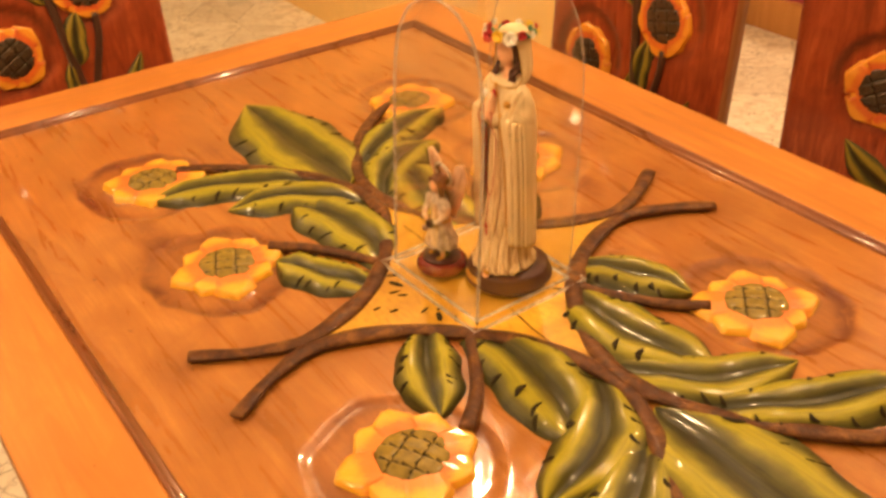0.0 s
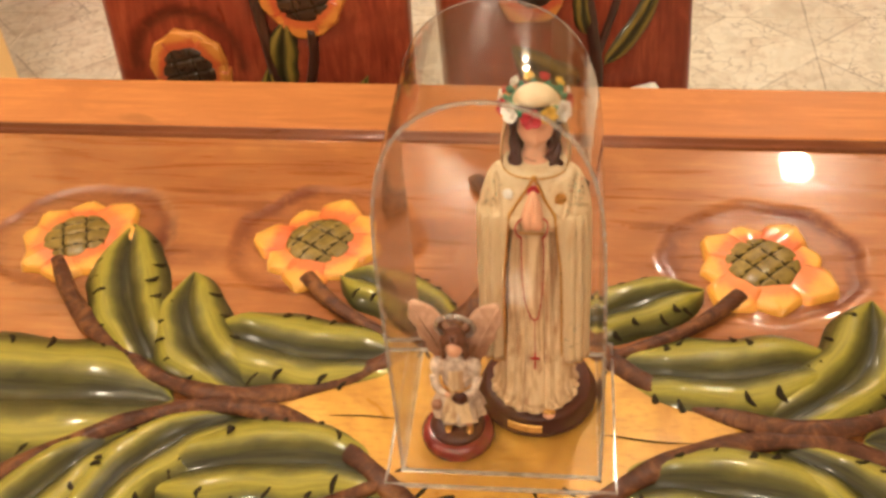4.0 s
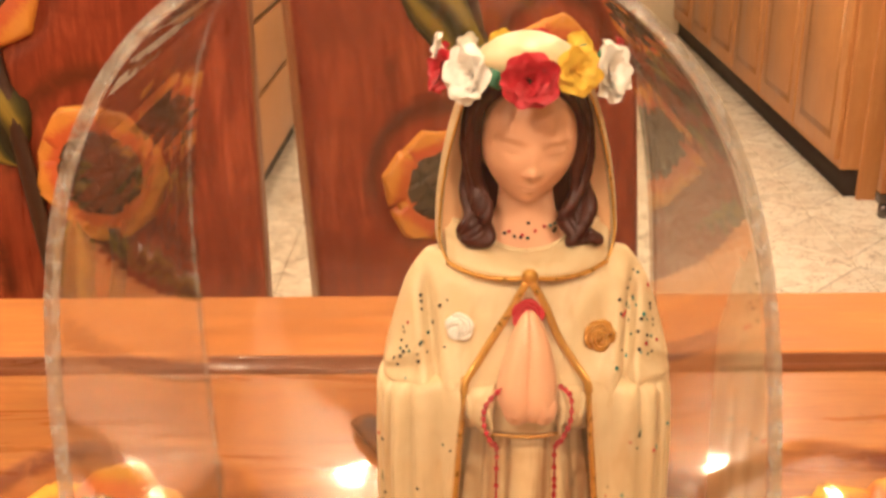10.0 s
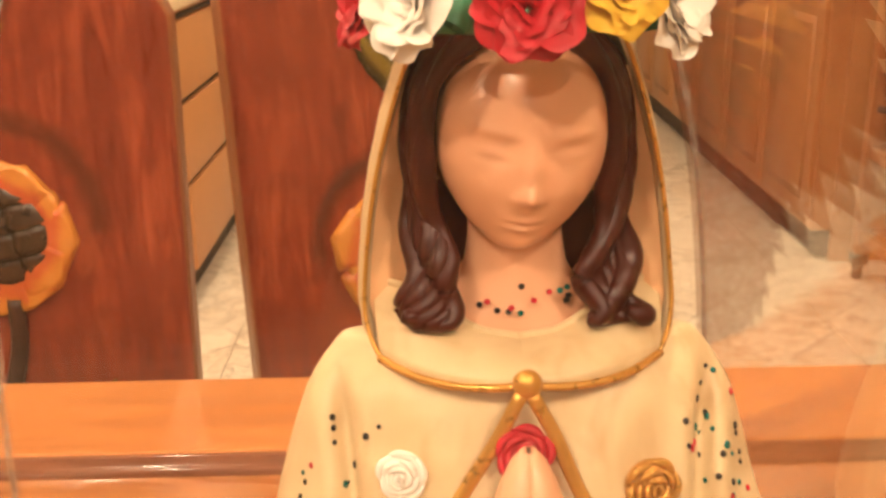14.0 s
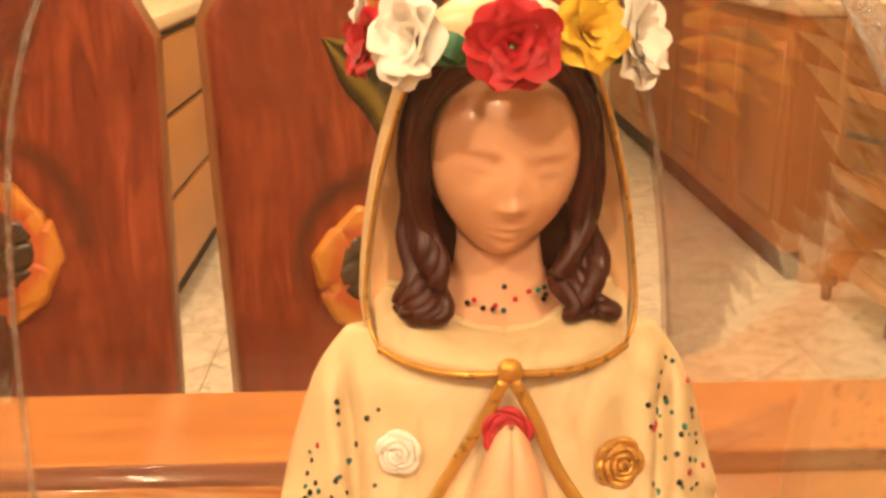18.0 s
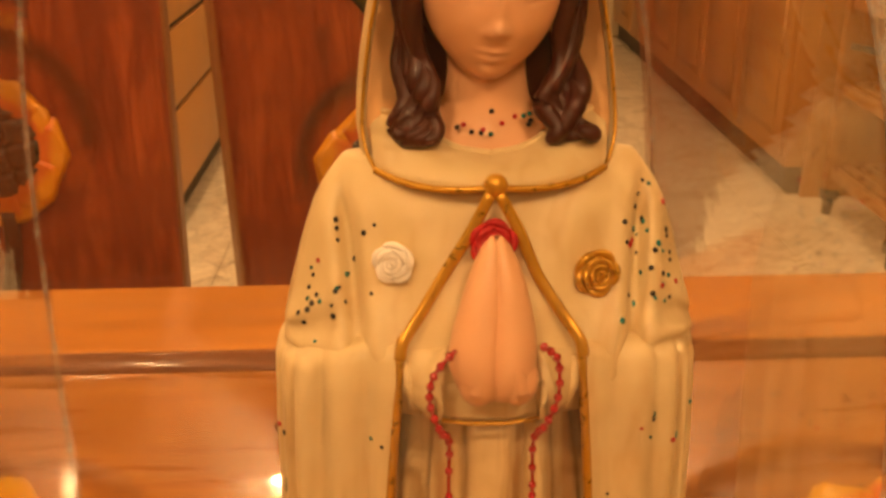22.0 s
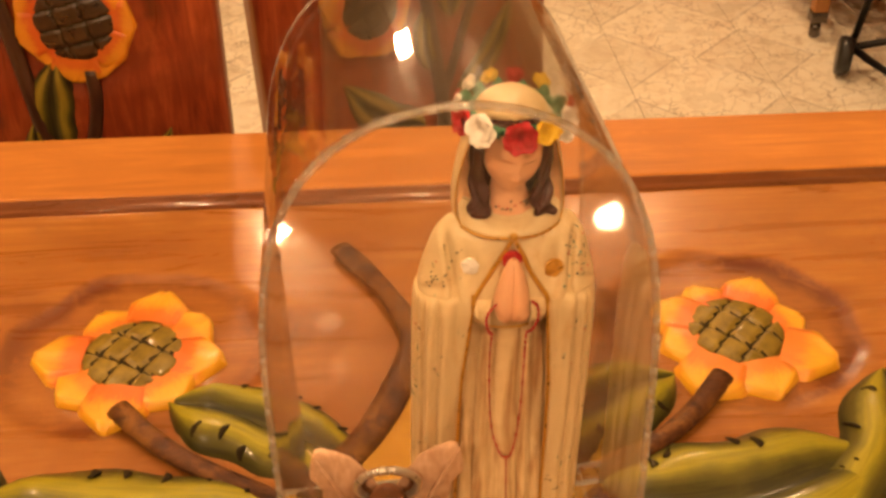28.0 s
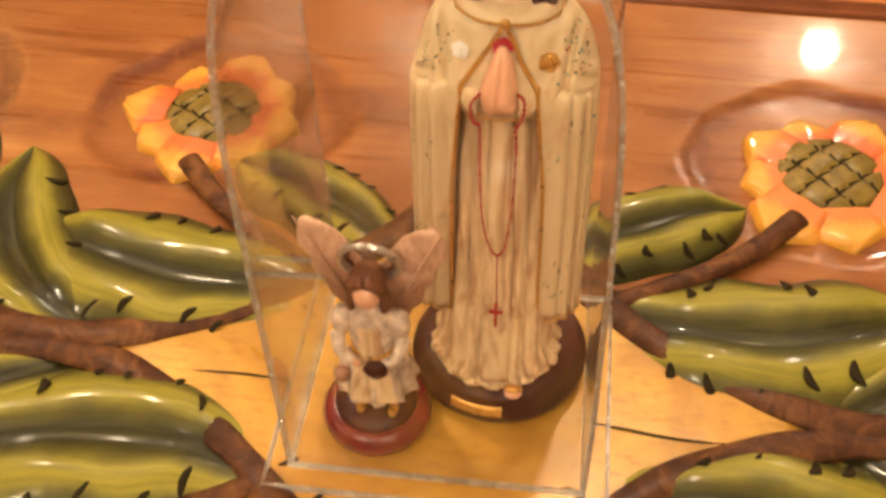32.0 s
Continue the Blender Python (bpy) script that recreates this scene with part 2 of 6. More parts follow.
# a brown wash over the lower feathers
low = n.math("ADD", n.math("MULTIPLY", n.math("SUBTRACT", 0.915, n.split(n.coords())[2]), 16.0), n.math("SUBTRACT", wash, 0.5))
n.colour(n.mix(n.ramp(low, [(0.1, (0, 0, 0)), (0.5, (0.75,) * 3)]), c, (0.22, 0.085, 0.035)))
n.rough(feather, 0.4, 0.6).bump(feather, 0.4, 0.001)
M["wing"] = n.m
M["angel_white"] = plain("painted_cloth", (0.74, 0.55, 0.42), 0.45, 0, 0.5, 160.0, 0.4, 0.0, 0.3)
M["silver"] = plain("silver_paint", (0.66, 0.62, 0.58), 0.3, 0.8)


def leaf_material(name, rim, middle, core):
    n = Nodes(name).value(Coat_Weight=0.26, Coat_Roughness=0.10, Specular_IOR_Level=0.22)
    x, y, _ = n.split(n.coords("UV"))
    across = n.math("ABSOLUTE", n.math("SUBTRACT", y, 0.5))
    soft = n.noise(n.coords(), 30.0, 3.0, 0.5)
    # the dark midrib band narrows towards the tip
    band = n.math("ADD", across, n.math("MULTIPLY", n.math("SUBTRACT", x, 0.5), n.math("SUBTRACT", 0.11, n.math("MULTIPLY", across, 0.22))))
    c = n.ramp(n.math("ADD", band, n.math("MULTIPLY", n.math("SUBTRACT", soft, 0.5), 0.13)), [(0.055, core), (0.13, middle), (0.21, rim), (0.30, rim), (0.37, middle), (0.45, core)])
    streak = n.noise(n.coords("UV", (2.5, 22, 1)), 1.4, 5.0, 0.6, 0.7)
    c = n.mix(n.ramp(streak, [(0.38, (0.35,) * 3), (0.58, (0, 0, 0))]), c, middle)
    c = n.mix(n.math("MULTIPLY", n.random(), 0.12), c, middle)
    n.colour(c)
    n.rough(streak, 0.34, 0.5).bump(streak, 0.3, 0.002)
    return n.m


M["leaf"] = leaf_material("painted_leaf", (0.300, 0.252, 0.012), (0.090, 0.078, 0.009), (0.020, 0.018, 0.006))
M["chair_leaf"] = leaf_material("dark_painted_leaf", (0.27, 0.195, 0.018), (0.085, 0.068, 0.012), (0.018, 0.016, 0.007))


def petal_material(name, tip, base):
    n = Nodes(name).value(Coat_Weight=0.6, Coat_Roughness=0.08)
    x, y, _ = n.split(n.coords("UV"))
    rays = n.noise(n.coords("UV", (1.5, 12, 1)), 3.0, 2.0)
    blur = n.noise(n.coords(), 55.0, 4.0, 0.6)
    c = n.ramp(n.math("ADD", n.math("ADD", x, n.math("MULTIPLY", n.math("SUBTRACT", rays, 0.5), 0.55)), n.math("MULTIPLY", n.math("SUBTRACT", blur, 0.5), 0.4)), [(0.26, base), (0.62, tip)])
    n.colour(n.mix(n.math("MULTIPLY", n.random(), 0.3), c, tip))
    n.rough(blur, 0.3, 0.46).bump(n.math("ADD", rays, n.math("MULTIPLY", blur, 0.6)), 0.4, 0.002)
    return n.m


M["petal"] = petal_material("painted_petal", (0.70, 0.345, 0.012), (0.60, 0.125, 0.014))
M["chair_petal"] = petal_material("dark_painted_petal", (0.68, 0.275, 0.012), (0.54, 0.080, 0.010))
M["seed"] = plain("seed_head", (0.21, 0.140, 0.016), 0.4, 0, 0.4, 90.0, 0.5, 0.12, 0.25)
M["chair_seed"] = plain("dark_seed_head", (0.045, 0.024, 0.010), 0.3, 0, 0.4, 90.0, 0.4, 0.5)
M["groove"] = plain("seed_groove", (0.024, 0.016, 0.006), 0.75, spec=0.12)
n = Nodes("painted_vine").value(Coat_Weight=0.04, Coat_Roughness=0.2, Specular_IOR_Level=0.16)
long, chip = n.noise(n.coords("Object", (14, 14, 14)), 2.0, 5.0, 0.65, 1.0), n.noise(n.coords(), 70.0, 5.0, 0.65)
c = n.ramp(long, [(0.32, (0.034, 0.010, 0.004)), (0.5, (0.090, 0.032, 0.009)), (0.68, (0.19, 0.078, 0.018))])
n.colour(n.mix(n.ramp(chip, [(0.36, (0.8,) * 3), (0.5, (0, 0, 0))]), c, (0.045, 0.017, 0.008)))
n.rough(chip, 0.4, 0.6).bump(n.math("ADD", long, chip), 0.7, 0.003)
M["vine"] = n.m
M["chair_vine"] = plain("dark_painted_vine", (0.050, 0.017, 0.008), 0.35, 0, 0.35, 30.0, 0.4, 0.4)
n = Nodes("painted_star").value(Coat_Weight=0.12, Coat_Roughness=0.2, Specular_IOR_Level=0.3)
worn, fine = n.noise(n.coords(), 9.0, 4.0, 0.6, 0.8), n.noise(n.coords("Object", (30, 90, 30)), 2.0, 4.0, 0.6)
c = n.ramp(worn, [(0.3, (0.40, 0.19, 0.012)), (0.5, (0.54, 0.29, 0.018)), (0.7, (0.66, 0.38, 0.03))])
c = n.mix(n.ramp(fine, [(0.36, (0.5,) * 3), (0.5, (0, 0, 0))]), c, (0.36, 0.16, 0.012))
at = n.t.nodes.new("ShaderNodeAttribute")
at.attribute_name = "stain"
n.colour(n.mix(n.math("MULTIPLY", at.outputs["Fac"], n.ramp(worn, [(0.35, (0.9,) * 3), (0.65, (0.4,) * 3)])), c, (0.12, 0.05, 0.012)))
n.rough(worn, 0.26, 0.42).bump(n.math("ADD", worn, n.math("MULTIPLY", fine, 0.3)), 0.3, 0.004)
M["star"] = n.m


def tile_material():
    n = Nodes("marbled_tile").value(Coat_Weight=0.3, Coat_Roughness=0.12)
    v = n.coords("Object")
    geo = n.t.nodes.new("ShaderNodeNewGeometry").outputs["Position"]
    flake = n.t.nodes.new("ShaderNodeTexVoronoi")
    flake.feature = "DISTANCE_TO_EDGE"
    flake.inputs["Scale"].default_value = 20.0
    warp = n.noise(geo, 9.0, 3.0)
    mp = n.t.nodes.new("ShaderNodeVectorMath")
    mp.operation = "ADD"
    n.link(geo, mp.inputs[0])
    sc = n.t.nodes.new("ShaderNodeVectorMath")
    sc.operation = "SCALE"
    n.link(warp, sc.inputs[0])
    sc.inputs["Scale"].default_value = 0.14
    n.link(sc.outputs[0], mp.inputs[1])
    n.link(mp.outputs[0], flake.inputs["Vector"])
    mask = n.noise(geo, 7.0, 4.0, 0.6)
    c = n.ramp(n.noise(geo, 16.0, 5.0, 0.65, 0.8), [(0.3, (0.68, 0.57, 0.44)), (0.5, (0.88, 0.80, 0.65)), (0.7, (0.92, 0.86, 0.74))])
    line = n.math("MULTIPLY", n.ramp(flake.outputs["Distance"], [(0.0, (0.8,) * 3), (0.05, (0, 0, 0))]), n.ramp(mask, [(0.40, (0, 0, 0)), (0.56, (1.0,) * 3)]))
    c = n.mix(line, c, (0.28, 0.20, 0.13))
    x, y, _ = n.split(v)
    edge = n.math("ADD", n.math("SUBTRACT", 0.205, n.math("ABSOLUTE", x)), n.math("SUBTRACT", 0.205, n.math("ABSOLUTE", y)))
    near = n.math("ABSOLUTE", n.math("SUBTRACT", edge, 0.175))
    inked = n.math("MULTIPLY", n.ramp(near, [(0.0, (0.75,) * 3), (0.006, (0, 0, 0))]), n.ramp(mask, [(0.38, (0, 0, 0)), (0.5, (1, 1, 1))]))
    c = n.mix(n.math("MULTIPLY", n.math("LESS_THAN", edge, 0.175), 0.22), c, (0.52, 0.42, 0.30))
    c = n.mix(inked, c, (0.27, 0.20, 0.15))
    n.colour(c)
    n.rough(mask, 0.22, 0.4).bump(n.math("SUBTRACT", warp, inked), 0.15, 0.001)
    return n.m


M["tile"] = tile_material()
M["grout"] = plain("grout", (0.36, 0.28, 0.20), 0.9, 0, 0.2, 80.0)



def pane_material(name, tint, gloss_rough, clear):
    """Clear sheet: what is behind it, plus a mirror gloss that grows towards grazing angles."""
    n = Nodes(name)
    lw = n.t.nodes.new("ShaderNodeLayerWeight")
    lw.inputs["Blend"].default_value = 0.5
    fac = n.math("ADD", n.math("MULTIPLY", n.math("POWER", lw.outputs["Facing"], 3.6), 0.97), clear)
    see, gloss, mx = n.t.nodes.new("ShaderNodeBsdfTransparent"), n.t.nodes.new("ShaderNodeBsdfGlossy"), n.t.nodes.new("ShaderNodeMixShader")
    see.inputs[0].default_value = (*tint, 1)
    gloss.inputs["Roughness"].default_value = gloss_rough
    warp = n.t.nodes.new("ShaderNodeBump")
    warp.inputs["Strength"].default_value, warp.inputs["Distance"].default_value = 0.32, 0.0009
    n.link(n.noise(n.coords(), 22.0, 2.0), warp.inputs["Height"])
    n.link(warp.outputs[0], gloss.inputs["Normal"])
    n.link(fac, mx.inputs[0])
    n.link(see.outputs[0], mx.inputs[1])
    n.link(gloss.outputs[0], mx.inputs[2])
    # faint translucent veil, an added haze in place of glare on the sheet
    veil, film = n.t.nodes.new("ShaderNodeBsdfTranslucent"), n.t.nodes.new("ShaderNodeMixShader")
    veil.inputs[0].default_value = (0.9, 0.88, 0.84, 1)
    n.link(n.ramp(n.noise(n.coords(), 14.0, 4.0, 0.6), [(0.35, (0.001,) * 3), (0.7, (0.005,) * 3)]), film.inputs[0])
    n.link(mx.outputs[0], film.inputs[1])
    n.link(veil.outputs[0], film.inputs[2])
    n.link(film.outputs[0], n.t.nodes["Material Output"].inputs["Surface"])
    n.t.nodes.remove(n.p)
    return n.m


M["acrylic"] = pane_material("clear_acrylic", (0.988, 0.983, 0.968), 0.0, 0.022)


def rim_material(name, low, high, grain=240.0, sharp=0.9):
    """Polished cut edge: mostly clear, with a broken sparkle."""
    n = Nodes(name)
    see, gloss, milk = n.t.nodes.new("ShaderNodeBsdfTransparent"), n.t.nodes.new("ShaderNodeBsdfGlossy"), n.t.nodes.new("ShaderNodeBsdfTranslucent")
    see.inputs[0].default_value = (0.94, 0.91, 0.87, 1)
    milk.inputs[0].default_value = (0.85, 0.83, 0.80, 1)
    gloss.inputs["Roughness"].default_value = 0.06
    rough = n.noise(n.coords(), 420.0, 3.0, 0.7)
    b = n.t.nodes.new("ShaderNodeBump")
    b.inputs["Strength"].default_value, b.inputs["Distance"].default_value = sharp, 0.0010
    n.link(rough, b.inputs["Height"])
    n.link(b.outputs[0], gloss.inputs["Normal"])
    body, top = n.t.nodes.new("ShaderNodeMixShader"), n.t.nodes.new("ShaderNodeMixShader")
    n.link(n.ramp(n.noise(n.coords(), grain, 4.0, 0.7), [(0.44, (low,) * 3), (0.66, (high,) * 3)]), body.inputs[0])
    n.link(see.outputs[0], body.inputs[1])
    n.link(milk.outputs[0], body.inputs[2])
    top.inputs[0].default_value = 0.32
    n.link(body.outputs[0], top.inputs[1])
    n.link(gloss.outputs[0], top.inputs[2])
    n.link(top.outputs[0], n.t.nodes["Material Output"].inputs["Surface"])
    n.t.nodes.remove(n.p)
    return n.m


M["rim"] = rim_material("cut_acrylic_edge", 0.06, 0.46)
M["seam"] = rim_material("glued_acrylic_edge", 0.45, 0.95, 45.0, 0.3)
g = Nodes("lamp_glow")
g.value(Base_Color=(0.9, 0.9, 0.9, 1), Emission_Color=(*LAMP_COLOUR, 1), Emission_Strength=LAMP_POWER * 25)
M["glow"] = g.m


# ---- mesh helpers ----
def part(name, bm, mats, parent=None, label="", smooth=True, at=None):
    me = bpy.data.meshes.new(name)
    bmesh.ops.recalc_face_normals(bm, faces=bm.faces)
    if smooth:
        for f in bm.faces:
            f.smooth = True
    bm.to_mesh(me)
    bm.free()
    for m in mats if isinstance(mats, (list, tuple)) else [mats]:
        me.materials.append(m)
    ob = new(name, me)
    if parent:
        ob.parent = parent
    if at is not None:
        ob.matrix_basis = at
    if label:
        tagged(ob, label)
    return ob


def twin(ob, m, parent):
    """A further object on the same mesh."""
    o = ob.copy()
    scene.collection.objects.link(o)
    o.parent, o.matrix_basis = parent, m
    return o


def thing(name, label, category, m=None, group="", kind=""):
    ob = new(name)
    if m is not None:
        ob.matrix_basis = m
    return tagged(ob, label, category, group, kind)


def box(bm, x0, x1, y0, y1, z0, z1, bevel=0.0, mi=0):
    m = Matrix.Translation(((x0 + x1) / 2, (y0 + y1) / 2, (z0 + z1) / 2)) @ Matrix.Diagonal((x1 - x0, y1 - y0, z1 - z0, 1))
    vs = bmesh.ops.create_cube(bm, size=1, matrix=m)["verts"]
    fs = {f for v in vs for f in v.link_faces}
    for f in fs:
        f.material_index = mi
    if bevel:
        es = list({e for f in fs for e in f.edges})
        out = bmesh.ops.bevel(bm, geom=es, offset=bevel, segments=2, affect="EDGES", profile=0.6)
        for f in out["faces"]:
            f.material_index = mi
    return bm


def loft(bm, rings, closed=True, caps=True, mi=0):
    vs = [[bm.verts.new(p) for p in r] for r in rings]
    n = len(vs[0])
    for a, b in zip(vs, vs[1:]):
        for i in range(n if closed else n - 1):
            bm.faces.new((a[i], a[(i + 1) % n], b[(i + 1) % n], b[i])).material_index = mi
    if caps and closed:
        for r in (vs[0], vs[-1]):
            bm.faces.new(r).material_index = mi
    return vs


def lathe(bm, profile, c, n=32, mi=0):
    loft(bm, [[(c[0] + r * math.cos(6.28319 * i / n), c[1] + r * math.sin(6.28319 * i / n), z) for i in range(n)] for r, z in profile], mi=mi)


def spline(pts, steps=6):
    """A Catmull-Rom curve through the points."""
    p = [Vector(q) for q in pts]
    p = [2 * p[0] - p[1], *p, 2 * p[-1] - p[-2]]
    out = []
    for a, b, c, d in zip(p, p[1:], p[2:], p[3:]):
        for k in range(steps):
            t = k / steps
            out.append(0.5 * (2 * b + (c - a) * t + (2 * a - 5 * b + 4 * c - d) * t * t + (3 * b - a - 3 * c + d) * t ** 3))
    return out + [p[-2]]


def tube(bm, pts, r, n=8, mi=0, flat=1.0, up=(0, 0, 1)):
    """A tube along the points; r: a radius or a function of 0..1; flat squeezes it along up."""
    pts, rings = [Vector(p) for p in pts], []
    up = Vector(up)
    for i, p in enumerate(pts):
        d = (pts[min(i + 1, len(pts) - 1)] - pts[max(i - 1, 0)]).normalized()
        s = d.cross(up)
        s = s.normalized() if s.length > 1e-4 else Vector((1, 0, 0))
        u = s.cross(d).normalized()
        rr = r(i / (len(pts) - 1)) if callable(r) else r
        rings.append([p + rr * (math.cos(a) * s + flat * math.sin(a) * u) for a in (6.28319 * k / n for k in range(n))])
    loft(bm, rings, mi=mi)


def blob(bm, c, r, n=16, m=10, mi=0, rot=None, shape=None):
    """An ellipsoid; shape(unit vector) gives an offset factor."""
    rot = rot or Matrix.Identity(3)
    rings = []
    for j in range(1, m):
        a = math.pi * j / m
        ring = []
        for i in range(n):
            b = 6.28319 * i / n
            d = Vector((math.sin(a) * math.cos(b), math.sin(a) * math.sin(b), -math.cos(a)))
            k = shape(d) if shape else 1.0
            ring.append(Vector(c) + rot @ Vector((d.x * r[0] * k, d.y * r[1] * k, d.z * r[2] * k)))
        rings.append(ring)
    loft(bm, rings, mi=mi)


def wall(name, x0, x1, y0, y1, z0, z1, mat, label):
    return tagged(part(name, box(bmesh.new(), x0, x1, y0, y1, z0, z1), mat, smooth=False), label, "wall", kind="structure")


# ---- room ----
ROOM = (-6.4, 2.7, -3.7, 6.5)
HIGH = 2.5
tagged(part("ceiling", box(bmesh.new(), ROOM[0] - 0.2, ROOM[1] + 0.2, ROOM[2] - 0.2, ROOM[3] + 0.2, HIGH, HIGH + 0.2), M["ceiling"], smooth=False), "plain white ceiling over the dining room", "ceiling", kind="structure")
wall("wall_north", ROOM[0], ROOM[1], ROOM[3], ROOM[3] + 0.15, 0, HIGH, M["pale"], "cream plaster wall at the end of the kitchen")
# unseen; its dark colour is chosen to weaken reflections in the front pane
wall("wall_south", ROOM[0], ROOM[1], ROOM[2] - 0.15, ROOM[2], 0, HIGH, M["tan"], "unseen wall closing the room, dark to weaken its reflection in the case")
wall("wall_east", ROOM[1], ROOM[1] + 0.15, ROOM[2], ROOM[3], 0, HIGH, M["pale"], "cream plaster side wall")
wall("wall_west", ROOM[0] - 0.15, ROOM[0], ROOM[2], ROOM[3], 0, HIGH, M["pale"], "cream plaster far wall")
wall("wall_partition", -4.16, -2.10, 1.81, 1.93, 0, HIGH, M["plaster"], "yellow plaster partition wall beside the table")
# added raised strip in place of a soft-edged shadow down the wall
wall("wall_pilaster", -2.83, -2.50, 1.775, 1.81, 0, HIGH, M["plaster"], "raised yellow plaster strip on the partition, standing in for a soft shadow band")

outlet = thing("wall_outlet", "white plastic socket plate on the yellow wall", "socket")
part("plate", box(bmesh.new(), -3.175, -3.10, 1.802, 1.810, 0.345, 0.462, 0.003), M["outlet"], outlet)
for z in (0.375, 0.425):
    part("socket", box(bmesh.new(), -3.155, -3.12, 1.799, 1.803, z - 0.013, z + 0.013, 0.002), M["outlet"], outlet)

# downlights in the ceiling; entries 0, 2 and 3 are set from their reflections
# 1 and 4 are unseen, added to brighten the yellow wall, table and floor
LAMPS = [(-1.83, 1.29), (-3.30, -0.40), (-1.12, 3.29), (0.17, 3.31), (-0.54, 1.29), (-1.38, -0.80), (-0.09, -0.80), (-0.74, -2.40)]
first = thing("ceiling_downlight", "round white ceiling lamp with a domed bulb, lit warm, some added unseen", "lamp", pose(*LAMPS[0], HIGH), "ceiling downlights")
bm = bmesh.new()
loft(bm, [[(r * math.cos(6.28319 * i / 32), r * math.sin(6.28319 * i / 32), z) for i in range(32)] for r, z in ((0.049, -0.002), (0.049, -0.008), (0.078, -0.008), (0.082, -0.004), (0.082, 0.0))], caps=False)
part("trim_ring", bm, M["outlet"], first)
bm = bmesh.new()
lathe(bm, [(0.047, -0.001), (0.047, -0.010), (0.044, -0.024), (0.036, -0.036), (0.023, -0.045), (0.008, -0.049), (0.001, -0.0495)], (0, 0), 32)
part("diffuser", bm, M["glow"], first)
# 5 to 7 are unseen, their places guessed from the statue's lit front
for x, y in LAMPS[1:]:
    copy_thing(first, pose(x, y, HIGH))


# ---- carved pieces shared by table and chairs ----
def leaf_width(s, blunt=False):
    if blunt:
        return (0.55 + 0.45 * min(1.0, s / 0.35)) * (1.0 if s < 0.56 else max(0.0, 1 - ((s - 0.56) / 0.44) ** 2.7))
    return (1 - (1 - min(1.0, s / 0.32)) ** 2) ** 0.6 * (1.0 if s < 0.58 else 1 - ((s - 0.58) / 0.42) ** 1.7)


def leaf_rise(s, c, high):
    hump = (1 - abs(c) ** 4) * (0.34 + 0.66 * abs(math.sin(math.pi * c)) ** 0.75 + 0.10 * math.sin(11 * s + 3 * c))
    return high * hump * min(1.0, 3.2 * s + 0.25) * min(1.0, 4 * (1 - s) + 0.25)


def leaf_mesh(length, half, bend=0.0, high=0.015, n=16, m=12, blunt=False):
    """A carved leaf lying in its own xy plane, from its foot at the origin along x; two swollen halves beside a midrib."""
    bm = bmesh.new()
    uv = bm.loops.layers.uv.new("UVMap")
    grid, tex = [], {}
    for i in range(n + 1):
        s = i / n
        w = half * leaf_width(s, blunt) + 0.0006
        cx, cy = length * s, bend * length * math.sin(math.pi * s)
        row = []
        for j in range(m + 1):
            c = 2 * j / m - 1
            z = leaf_rise(s, c, high)
            if abs(c) > 0.999:
                z = -0.004
            v = bm.verts.new((cx, cy + w * c * (1 + 0.05 * math.sin(17 * s + 2 * c)), z))
            tex[v] = (s, j / m)
            row.append(v)
        grid.append(row)
    for i in range(n):
        for j in range(m):
            f = bm.faces.new((grid[i][j], grid[i + 1][j], grid[i + 1][j + 1], grid[i][j + 1]))
            for lp in f.loops:
                lp[uv].uv = tex[lp.vert]
    return bm


CUT = []


def cut_leaf(leaf, length, half, bend, high, count, blunt=False):
    """Dark knife cuts across the halves of a leaf."""
    if not CUT:
        bm = bmesh.new()
        pts = spline([(0, 0, 0), (0.5, 0.10, 0), (1, 0.02, 0)], 4)
        tube(bm, pts, lambda s: 0.115 * math.sin(math.pi * (0.06 + 0.88 * s)) ** 0.8, 6, 0, 0.5)
        CUT.append(part("knife_cut", bm, M["groove"]))
    for k in range(count):
        side = 1 if k % 2 else -1
        s = min(0.88, max(0.1, 0.14 + 0.72 * (k + 0.5) / count + random.uniform(-0.05, 0.05)))
        c0 = random.choice((0.92, 0.90, 0.74))
        size = half * random.uniform(0.26, 0.42)
        w = half * leaf_width(s, blunt)
        y0 = bend * length * math.sin(math.pi * s) + side * w * c0
        dx = -0.35 * size + random.uniform(-0.3, 0.3) * size
        dy = -side * size * 0.75
        c1 = max(0.1, c0 - 0.75 * size / max(w, 0.004))
        p, q = Vector((length * s, y0, leaf_rise(s, c0, high))), Vector((length * s + dx, y0 + dy, leaf_rise(s, c1, high)))
        d = q - p
        m = Matrix.Translation((p + q) / 2 + Vector((0, 0, 0.0008)) - d / 2) @ d.to_track_quat("X", "Z").to_matrix().to_4x4() @ Matrix.Diagonal((d.length, random.uniform(0.024, 0.036), 0.022, 1))
        twin(CUT[0], m, leaf)


